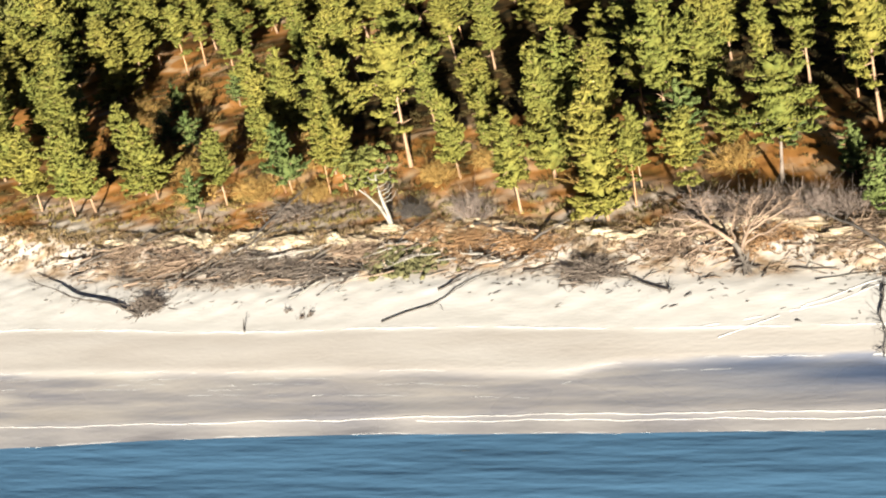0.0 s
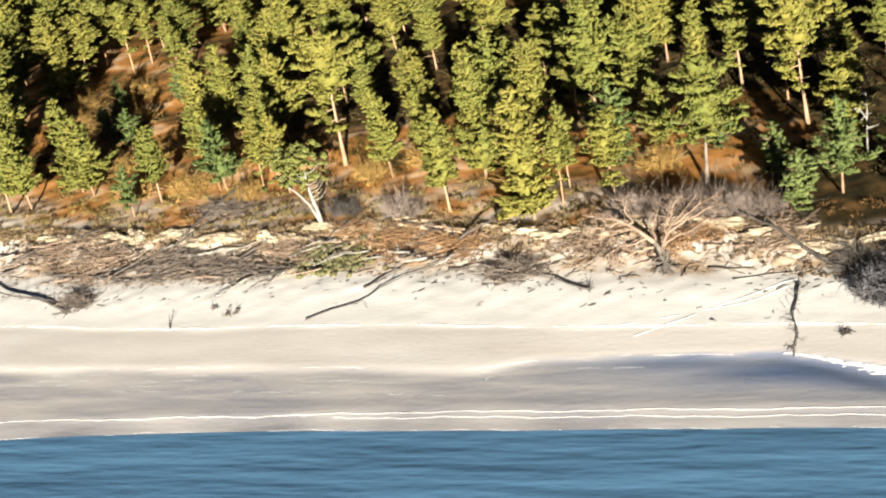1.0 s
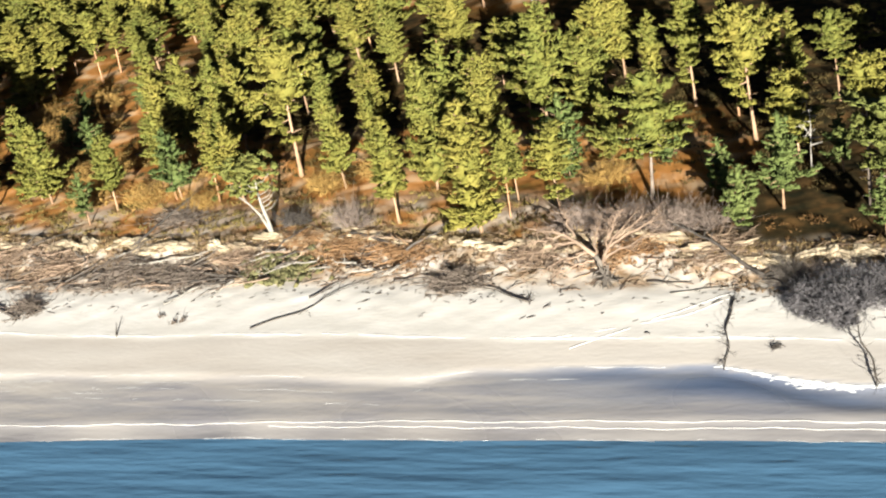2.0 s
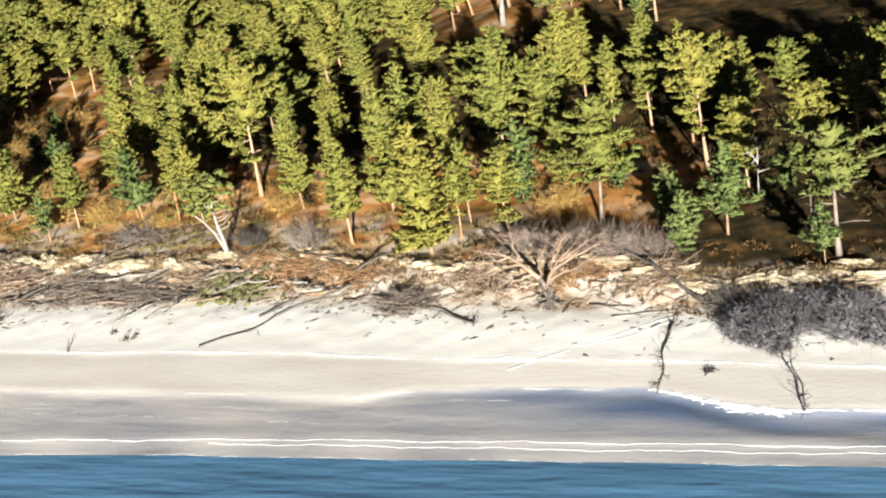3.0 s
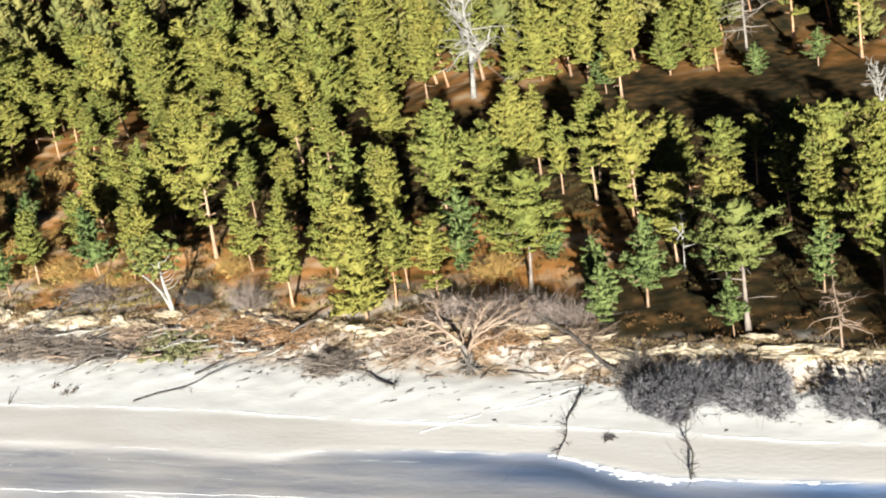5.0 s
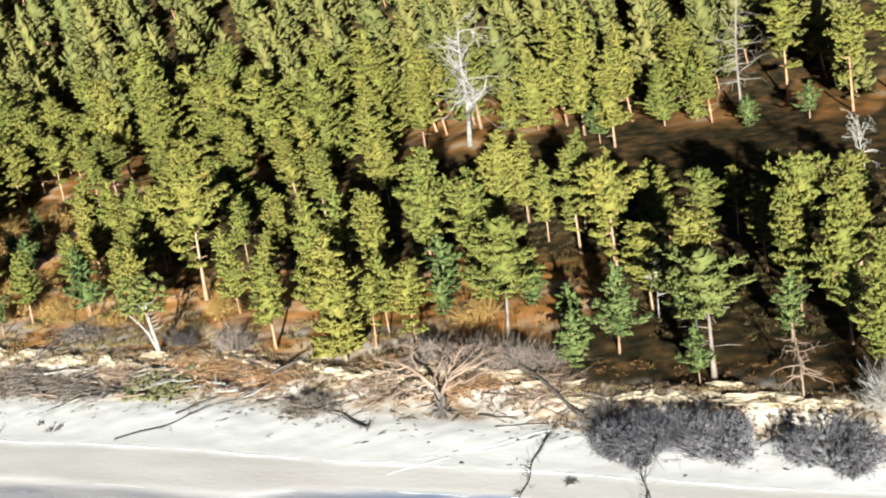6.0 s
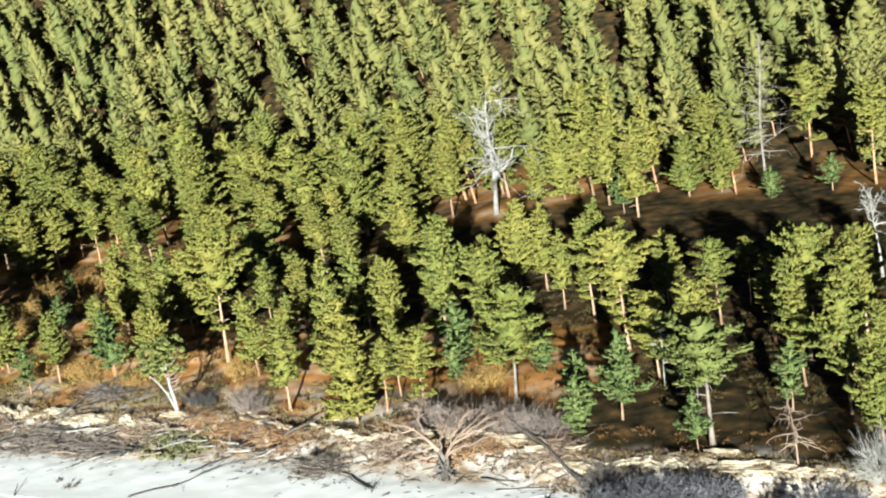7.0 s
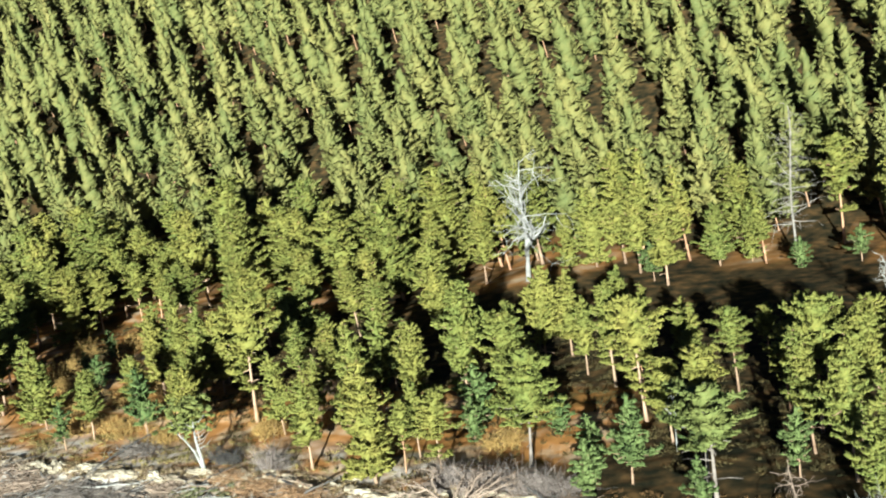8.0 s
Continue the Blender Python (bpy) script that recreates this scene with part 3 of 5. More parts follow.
# forest edge: kind, x, y, height, width, which of its kind
EDGE = [
    ("belt", 12.4, 2.0, 10.6, 1.05, 4), ("full", 21.4, -0.4, 12.2, 1.0, 0), ("umbrella", 36.1, 4.6, 12.2, 0.95, 0, None, -5), ("umbrella", 57.8, -5.2, 11.8, 1.02, 1),
    ("young", 45.3, -2.8, 6.0, 1.1, 0), ("young", 42.4, 5.0, 5.4, 1.1, 0), ("young", 48.2, 0.2, 7.6, 1.05, 1), ("umbrella", 29.2, -0.6, 8.8, 1.0, 2),
    ("umbrella", 55.2, 0.6, 12.4, 1.0, 3), ("belt", 23.1, 5.9, 8.8, 0.8, 4), ("slim", 23.4, 2.2, 7.6, 1.0, 2), ("young", 26.6, 11.5, 5.4, 1.0, 0),
    ("full", 13.2, 10.6, 12.8, 0.85, 0), ("belt", 3.2, 10.8, 10.2, 0.85, 2), ("umbrella", -4.6, 16.4, 13.8, 0.95, 2), ("slim", 12.6, 12.8, 12.6, 1.0, 1),
    ("young", 56.9, -6.4, 5.0, 0.9, 1), ("belt", 67.7, 2.6, 11.4, 0.85, 3), ("belt", 71.6, -5.0, 9.6, 0.9, 2),
]
BELT = [
    ("slim", 13.0, 16.4, 13.2, 1.1, 1), ("belt", 17.4, 16.4, 12.0, 0.85, 0), ("belt", 23.2, 17.4, 15.2, 0.95, 1), ("belt", 27.4, 19.6, 11.6, 1.0, 5),
    ("young", 25.2, 16.0, 7.8, 1.1, 0), ("full", 25.0, 26.6, 11.6, 0.8, 1), ("umbrella", 43.4, 17.4, 12.6, 0.88, 2), ("belt", 48.2, 11.6, 8.6, 1.1, 3),
    ("belt", 35.4, 29.6, 11.8, 1.0, 1), ("belt", 33.6, 37.4, 12.0, 0.9, 4), ("belt", 25.0, 42.0, 11.6, 1.0, 2), ("belt", 24.4, 35.6, 13.2, 0.9, 0),
    ("umbrella", 50.2, 27.4, 8.8, 0.9, 2), ("belt", 55.6, 33.4, 9.0, 1.0, 3), ("umbrella", 62.0, 14.6, 12.8, 0.75, 2), ("belt", 62.6, 9.0, 12.4, 0.8, 0),
    ("belt", 66.4, 11.6, 12.0, 0.8, 3), ("slim", 51.6, 34.4, 8.0, 1.0, 2), ("belt", 60.0, 27.0, 10.0, 1.0, 1), ("belt", -13.4, 42.2, 12.2, 1.15, 2),
    ("belt", -14.4, 39.4, 10.8, 1.0, 3), ("belt", -5.4, 47.6, 9.6, 1.1, 0), ("belt", 2.2, 51.6, 9.2, 1.1, 3), ("belt", -3.2, 61.4, 12.6, 1.2, 2),
    ("belt", -25.2, 49.4, 12.2, 1.1, 5), ("belt", -26.8, 46.6, 11.0, 1.0, 0), ("belt", -15.8, 25.6, 11.6, 1.0, 2), ("belt", -17.6, 24.2, 12.2, 0.9, 4),
    ("full", -18.2, 30.0, 10.4, 0.9, 1), ("full", -24.0, 28.2, 11.0, 0.95, 0), ("belt", -26.0, 26.2, 10.8, 1.0, 2), ("belt", -28.4, 29.0, 12.0, 1.0, 4),
    ("young", -15.6, 10.0, 8.2, 1.0, 1), ("belt", 5.4, 15.0, 8.6, 0.8, 4), ("belt", 16.0, 33.0, 10.0, 1.0, 3), ("belt", 8.0, 28.0, 9.6, 1.1, 2),
    ("slim", 38.4, 33.0, 10.4, 1.1, 1), ("belt", 30.0, 34.6, 9.6, 0.9, 4), ("slim", 46.6, 26.0, 9.6, 1.1, 1), ("belt", 18.6, 26.0, 9.4, 0.9, 3), ("slim", 57.0, 22.0, 10.0, 1.1, 0),
    ("young", 36.0, 12.6, 5.0, 1.1, 0), ("young", 52.4, 7.4, 5.0, 1.0, 1), ("slim", 12.4, 22.6, 10.2, 1.1, 1), ("slim", 3.0, 22.0, 10.0, 1.1, 0), ("belt", -7.0, 30.0, 9.6, 1.0, 4), ("belt", 10.4, 42.0, 9.0, 1.0, 2),
    ("full", 30.4, 13.4, 8.6, 0.7, 1), ("belt", 0.0, 27.0, 9.4, 1.0, 0), ("belt", 42.6, 34.0, 9.4, 1.0, 2), ("slim", 40.6, 25.0, 10.6, 1.0, 0),
]
LEFT = [
    ("belt", -44.2, 10.2, 10.6, 1.0, 4), ("belt", -41.9, 11.0, 10.8, 1.0, 2), ("belt", -59.0, 20.2, 12.0, 1.1, 0), ("full", -35.0, 13.5, 10.0, 1.0, 1),
    ("full", -37.6, 15.2, 10.8, 0.9, 0), ("young", -25.0, 6.0, 5.4, 1.0, 1), ("belt", -47.4, 18.5, 12.0, 1.1, 1), ("belt", -57.0, 30.0, 12.4, 1.1, 3),
    ("slim", -19.7, 13.3, 9.6, 1.0, 0), ("slim", -17.8, 12.2, 9.4, 1.0, 2), ("slim", -11.8, 10.9, 9.0, 0.9, 0), ("slim", -10.4, 12.0, 9.6, 1.0, 1),
    ("belt", -8.4, 10.2, 9.2, 0.9, 4), ("full", -13.4, 16.0, 10.6, 0.9, 1), ("belt", -23.7, 9.6, 8.8, 1.0, 0), ("belt", -50.5, 12.5, 11.0, 1.0, 2),
    ("young", -45.0, 33.0, 4.6, 1.2, 0), ("young", -38.5, 28.0, 5.2, 1.2, 1), ("young", -49.0, 43.0, 5.0, 1.2, 0), ("young", -41.0, 45.0, 4.6, 1.3, 1), ("young", -33.0, 38.0, 5.6, 1.2, 0), ("slim", -46.0, 54.0, 9.5, 1.1, 0), ("belt", -36.0, 56.0, 10.0, 1.0, 2),
    ("belt", -51.5, 23.0, 11.5, 1.0, 5), ("full", -64.5, 24.0, 12.0, 1.0, 0), ("belt", -63.0, 33.0, 12.0, 1.1, 4),
]
RIGHT = [
    ("young", 62.7, 3.0, 6.0, 1.0), ("slim", 71.0, 4.0, 10.0, 0.9),
    ("belt", 72.0, 15.0, 12.0, 1.0), ("belt", 66.0, 22.0, 12.0, 1.0), ("slim", 74.0, 26.0, 12.0, 1.0),
    ("slim", 46.1, 97.6, 17.0, 1.15, 2), ("slim", 37.2, 86.7, 11.0, 1.1), ("slim", 56.6, 88.0, 15.0, 1.1, 2), ("belt", 32.6, 92.0, 14.5, 1.1, 0),
    ("belt", 26.2, 75.0, 14.6, 1.0, 2), ("full", 30.2, 87.0, 10.0, 1.0), ("slim", 12.3, 94.4, 17.0, 1.0), ("slim", 17.7, 89.2, 17.0, 1.0),
    ("belt", -27.1, 89.4, 14.0, 1.0), ("umbrella", -57.0, 87.0, 19.0, 0.95, 2), ("slim", -58.6, 61.7, 11.0, 1.1, 2), ("slim", -57.6, 65.3, 10.6, 1.1, 0),
    ("full", 12.4, 83.0, 12.0, 1.0), ("belt", 20.0, 81.0, 13.0, 1.1), ("belt", 15.6, 86.6, 15.0, 1.1, 2), ("full", 9.6, 79.0, 9.0, 0.9), ("belt", -3.2, 76.5, 12.0, 1.1, 0), ("full", -9.0, 74.0, 11.0, 1.0), ("belt", -13.0, 79.5, 13.0, 1.1, 4), ("full", 34.6, 88.6, 9.0, 0.9), ("young", 43.0, 84.0, 5.0, 1.3), ("young", 23.5, 77.0, 5.4, 1.3), ("young", 51.0, 86.0, 5.0, 1.3),
    ("belt", -74.0, 74.0, 12.6, 1.1), ("belt", -61.0, 74.6, 11.2, 1.1), ("belt", -71.8, 81.0, 14.0, 1.1), ("belt", -63.6, 85.8, 11.4, 1.1), ("belt", -66.8, 67.4, 11.4, 1.1),
    ("belt", -70.2, 61.0, 11.0, 1.1), ("belt", -80.0, 64.0, 12.0, 1.1),
]
for rows in (EDGE, BELT, LEFT, RIGHT):
    for kind, x, y, h, w, *which in rows:
        plant(kind, x, y, h, w, *which)


def scatter(rng, x0, x1, y0, y1, gap, keep, taken):
    got = []
    for _ in range(int((x1 - x0) * (y1 - y0) / gap ** 2 * 6)):
        x, y = rng.uniform(x0, x1), rng.uniform(y0, y1)
        if keep(x, y) and all((x - a) ** 2 + (y - b) ** 2 > gap * gap for a, b in taken):
            taken.append((x, y))
            got.append((x, y))
    return got


fill_rng = np.random.default_rng(8)
taken = list(PLACED) + [(40.4, 91.8), (41.5, 89.5), (43.0, 86.5), (44.8, 83.0), (46.4, 79.5), (44.6, 75.5), (48.0, 75.0)]
# the denser wood behind the shaded clearing, and the wood along the shore
for x, y in scatter(fill_rng, -95, 66, 72, 93, 6.4, lambda x, y: (abs(x - 4.9) > 5 or y > 80) and (x < 12 or y > 85), taken):
    plant(("belt", "slim", "full", "slim", "belt")[fill_rng.integers(5)], x, y, fill_rng.uniform(14.0, 18.5), fill_rng.uniform(1.0, 1.3), lean=8)
for x, y in scatter(fill_rng, -110, -62, 26, 72, 5.8, lambda x, y: y > 30 - (x + 62) * 0.3, taken):
    plant(("belt", "slim", "belt", "full")[fill_rng.integers(4)], x, y, fill_rng.uniform(10.5, 13.5), fill_rng.uniform(1.15, 1.4), lean=2)
for x, y in scatter(fill_rng, -58, -8, 54, 72, 8.0, lambda x, y: y > 60 or x > -30, taken):
    plant(("belt", "slim", "belt", "full")[fill_rng.integers(4)], x, y, fill_rng.uniform(9.5, 12.5), fill_rng.uniform(1.15, 1.4), lean=2)


def far_wood():
    """The wood that climbs away behind: one mass of trees, crowns and trunks apart."""
    rng = np.random.default_rng(77)
    leaf, wood, bush = Soup(), Soup(), Soup()
    spots, cell, tones = [], {}, []
    for q in taken:
        cell.setdefault((int(q[0] // 8), int(q[1] // 8)), []).append(q)
    for _ in range(60000):
        y = rng.uniform(30, 290)
        x = rng.uniform(60 - 1.0 * (y + 115), 100 - 0.2 * (y + 115))
        if y < 92 and x > -96:
            continue
        key = (int(x // 8), int(y // 8))
        near = [q for i in (-1, 0, 1) for j in (-1, 0, 1) for q in cell.get((key[0] + i, key[1] + j), ())]
        if all((x - a) ** 2 + (y - b) ** 2 > 74 for a, b in near):
            cell.setdefault(key, []).append((x, y))
            spots.append((x, y))
    for x, y in spots:
        z0, h = spot(x, y), rng.uniform(14.5, 20.0)
        lean = rng.normal(size=2) * 0.4 + np.array((-0.9, -0.4)) * h * 0.13
        r, low, blunt = rng.uniform(2.9, 4.1), rng.uniform(0.06, 0.24), rng.uniform(0.5, 0.8)
        wood.tube([(x, y, z0 - 0.2), (x + lean[0] / 2, y + lean[1] / 2, z0 + h * 0.5), (x + lean[0] * 0.8, y + lean[1] * 0.8, z0 + h * 0.8)], (0.17, 0.11, 0.02), 4)
        up = np.linspace(0, 0.98, 14)
        wide = r * np.minimum(1, 0.55 + 2 * up) * (1 - up) ** blunt * rng.uniform(0.75, 1.15, 14) * (0.7 if y < 125 else 0.85) + 0.08
        was = leaf.n
        leaf.cone(rng, np.column_stack([x + lean[0] * up, y + lean[1] * up, z0 + h * (low + (1 - low) * up)]), wide)
        n = 34 if y > 150 or x < -110 else 108 if y < 125 else 68
        u = 1 - np.sqrt(1 - (np.arange(n) + rng.uniform(0, 1, n)) / n * 0.998)
        ang = rng.uniform(0, 6.3, n)
        rr = r * np.minimum(1, 0.55 + 2 * u) * (1 - u) ** blunt * rng.uniform(0.85, 1.12, n) + 0.1
        cen = np.column_stack([x + lean[0] * u + np.cos(ang) * rr, y + lean[1] * u + np.sin(ang) * rr, z0 + h * (low + (1 - low) * u) + 0.15 * rr])
        siz = rng.uniform(0.65, 1.1, n) * (1.1 - 0.4 * u)
        bushes = 4
        low_cen = np.column_stack([x + rng.normal(size=bushes) * 2.2, y + rng.normal(size=bushes) * 2.2, np.zeros(bushes)])
        low_cen[:, 2] = height(low_cen[:, 0], low_cen[:, 1]) + rng.uniform(0.2, 1.0, bushes)
        # dark bushes fill the gaps between crowns with shade colour
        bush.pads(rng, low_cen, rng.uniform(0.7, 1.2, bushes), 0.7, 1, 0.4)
        leaf.pads(rng, cen, siz, 0.5, 5, 0.45, ang + rng.normal(size=n) * 0.5, 0.6)
        tones += [rng.uniform()] * (leaf.n - was)
    thing = new("pine_forest")
    part("trunks", wood.mesh("trunks", ORANGE_BARK, True), thing)["kind"] = "stuff"
    crowns = leaf.mesh("crowns", FAR_NEEDLES, True)
    crowns.attributes.new("tone", "FLOAT", "POINT").data.foreach_set("value", np.array(tones, dtype=np.float32))
    part("crowns", crowns, thing)["kind"] = "stuff"
    part("undergrowth", bush.mesh("undergrowth", SHADE_SCRUB, True), thing)["kind"] = "stuff"
    tagged(thing, "dense pine wood climbing the slope behind the shore", "forest", kind="stuff")


far_wood()
for spare in [o for v in KINDS.values() for o in v if o.name not in USED]:
    for o in (*spare.children, spare):
        bpy.data.objects.remove(o)


# ---- bare and dead trees ----
def stand(ob, x, y, turn, label, cat="dead tree", tilt=(0, 0)):
    ob.matrix_basis = Matrix.LocRotScale((x, y, spot(x, y) - 0.08), Euler((radians(tilt[0]), radians(tilt[1]), radians(turn))), None)
    return tagged(ob, label, cat)


stand(dead_tree(113, 18.0, 18, 9.0, BLEACHED, 0.2, 0.8, 0.02, 0.08, 0.5, 3, 2, 1.5, 0.04), 4.9, 74.3, 20, "tall bleached dead tree with crooked bare branches")
stand(dead_tree(102, 22.0, 64, 4.6, SNAG, 0.2, 0.45, 0.0085, 0.04, 0.1, 2, 1, 1.1, 0.03, 0.05), 40.4, 91.8, 0, "bare grey snag with short straight side branches")
stand(dead_tree(106, 15.0, 20, 5.0, LIMB, 0.3, 0.8, 0.016, 0.06, 0.3, 3, 1, 1.0, 0.03), -30.0, 100.0, 0, "tan dead tree with bare sunlit branches")
stand(dead_tree(103, 9.5, 14, 3.6, BLEACHED, 0.55, 0.7, 0.017, 0.05, 0.5, 3, 2), 64.2, 42.9, 40, "pale dead tree with a forked bare crown")
stand(dead_tree(104, 6.0, 9, 2.4, BLEACHED, 0.4, 0.8, 0.013, 0.1, 0.2, 3, 1), 49.5, 9.0, 0, "small bleached dead tree with hanging branches")


def split_pine():
    """Two pale stems from one foot, one with bare side branches, a thin green crown behind."""
    rng = np.random.default_rng(9)
    a, b, leaf = Soup(), Soup(), Soup()
    left = np.array([(0, 0, 0), (-0.3, 0, 1.1), (-0.75, 0.1, 2.4), (-1.5, 0.2, 3.6), (-2.3, 0.3, 4.5), (-2.5, 0.4, 5.2)])
    right = np.array([(0, 0, 0), (-0.1, 0.1, 1.5), (-0.35, 0.2, 3.0), (-0.45, 0.3, 4.4), (-0.4, 0.4, 5.6)])
    a.tube(left, (0.19, 0.15, 0.12, 0.09, 0.06, 0.03), 7)
    b.tube(right, (0.24, 0.19, 0.16, 0.11, 0.05), 7)
    for z in np.arange(2.2, 5.5, 0.4):
        p, side = at_line(right, z), 1 if rng.uniform() < 0.75 else -1
        ln = rng.uniform(0.9, 1.7)
        b.tube([p, p + (side * ln * 0.5, rng.uniform(-0.3, 0.3), 0.15), p + (side * ln, rng.uniform(-0.5, 0.5), 0.3 + 0.4 * ln)], (0.055, 0.04, 0.015), 4)
    for z in (3.4, 4.2, 4.8):
        p = at_line(left, z)
        a.tube([p, p + (-0.3, 0.1, 0.5), p + (-0.2 + rng.uniform(-0.4, 0.6), 0.2, 1.1)], (0.045, 0.03, 0.012), 4)
    cen = np.column_stack([rng.normal(-1.3, 1.3, 110), rng.normal(0.9, 0.8, 110), rng.uniform(4.3, 8.0, 110)])
    leaf.pads(rng, cen, rng.uniform(0.35, 0.6, 110), 0.45, 6, 0.45)
    t = new("split_pine")
    part("stem", a.mesh("stem", BLEACHED, True), t)
    part("stem", b.mesh("stem", BLEACHED, True), t, "pale stem with bare side branches")
    part("crown", leaf.mesh("crown", OLD_NEEDLES, True), t)
    stand(t, 0.0, 0.0, 22, "twin-stemmed pale pine with bare branches on the dune edge", "pine tree")


split_pine()


# ---- driftwood, fallen trees and brush ----
def fallen(name, seed, x0, y0, x1, y1, rad, mat, n, reach, label, lift=(0.1, 0.1), spread=1.0, depth=1, crooked=0.02, start=0.3, up=0.3, root=True, kids=3):
    """A log from its root plate (first end) to its top, with the branches that are left."""
    rng = np.random.default_rng(seed)
    t = np.linspace(0, 1, 12)
    ln = math.hypot(x1 - x0, y1 - y0)
    bow = crooked * ln * (np.sin(t * 6.0 + seed) + 0.5 * np.sin(t * 13 + 2 * seed)) * np.sin(t * np.pi) ** 0.5
    px = x0 + (x1 - x0) * t - (y1 - y0) / ln * bow
    py = y0 + (y1 - y0) * t + (x1 - x0) / ln * bow
    pz = np.array([spot(a, b) for a, b in zip(px, py)]) + np.interp(t, (0, 1), lift) + rad * 0.6
    pts = np.column_stack([px, py, pz])
    thing = new(name)
    org = Vector((x0, y0, spot(x0, y0)))
    thing.location = org
    pts = pts - np.array(org)
    log = Soup()
    log.tube(pts, np.interp(t, (0, 1), (rad, rad * 0.3)), 7)
    part("stem", log.mesh("log", mat, True), thing)
    axis = np.array((x1 - x0, y1 - y0, 0)) / ln
    for i in range(n):
        u = start + (1 - start) * (i + rng.uniform(0, 1)) / n
        p = np.array([np.interp(u, t, pts[:, j]) for j in range(3)])
        side = np.array((-axis[1], axis[0], 0)) * rng.choice((-1, 1)) * rng.uniform(0.3, 1.0) * spread
        br = Soup()
        limbs(br, rng, p, axis * rng.uniform(0.2, 0.9) + side + (0, 0, up * rng.uniform(0.2, 1.5)), reach * rng.uniform(0.5, 1.1), max(0.02, rad * 0.4), depth, 0.0, kids, 0.5)
        part("branch", br.mesh("branch", mat), thing)
    if root:
        rt = Soup()
        for i in range(9):
            d = -axis * rng.uniform(0.0, 0.6) + rng.normal(size=3) * (0.8, 0.8, 0.8)
            limbs(rt, rng, pts[0], d, rng.uniform(0.5, 1.1) * (1 + 2 * rad), rad * 0.4, 1, 0.0, 2, 0.6)
        part("root_plate", rt.mesh("root_plate", DRIFT), thing)
    return tagged(thing, label, "fallen tree")


def brush(name, seed, x, y, lx, ly, lz, n, mat, label, turn=0.0, length=1.7, up=0.25, cat="brush pile", thin=0.02):
    """A heap of dead twigs and branches lying through one another."""
    rng = np.random.default_rng(seed)
    s = Soup()
    base = spot(x, y)
    c, d_ = math.cos(radians(turn)), math.sin(radians(turn))
    for i in range(n):
        u, w = rng.normal(size=2) * 0.45
        u, w = max(-1.05, min(1.05, u)), max(-1.05, min(1.05, w))
        px, py = u * lx / 2, w * ly / 2
        qx, qy = px * c - py * d_, px * d_ + py * c
        pz = spot(x + qx, y + qy) - base + lz * rng.uniform(0, 1) * max(0.1, 1 - u * u * 0.8 - w * w * 0.6)
        v = rng.normal(size=3)
        v[2] = abs(v[2]) * up
        v /= np.linalg.norm(v)
        ln = length * rng.uniform(0.4, 1.3)
        mid = np.array((qx, qy, pz)) + v * ln * 0.5 + rng.normal(size=3) * 0.08
        r = thin * rng.uniform(0.6, 2.2)
        s.tube([(qx, qy, pz), mid, np.array((qx, qy, pz)) + v * ln + rng.normal(size=3) * 0.12], (r, r * 0.8, r * 0.4), 3)
    k = n // 7
    uw = np.clip(rng.normal(size=(k, 2)) * 0.42, -1, 1)
    qx, qy = uw[:, 0] * lx / 2 * c - uw[:, 1] * ly / 2 * d_, uw[:, 0] * lx / 2 * d_ + uw[:, 1] * ly / 2 * c
    zz = height(x + qx, y + qy) - base + lz * rng.uniform(0, 0.7, k) * np.clip(1 - (uw ** 2).sum(1), 0.05, 1)
    s.pads(rng, np.column_stack([qx, qy, zz]), rng.uniform(0.14, 0.3, k), 0.4, 4, 0.4)
    ob = new(name, s.mesh(name, mat))
    ob.location = (x, y, base)
    return tagged(ob, label, cat, kind="stuff")




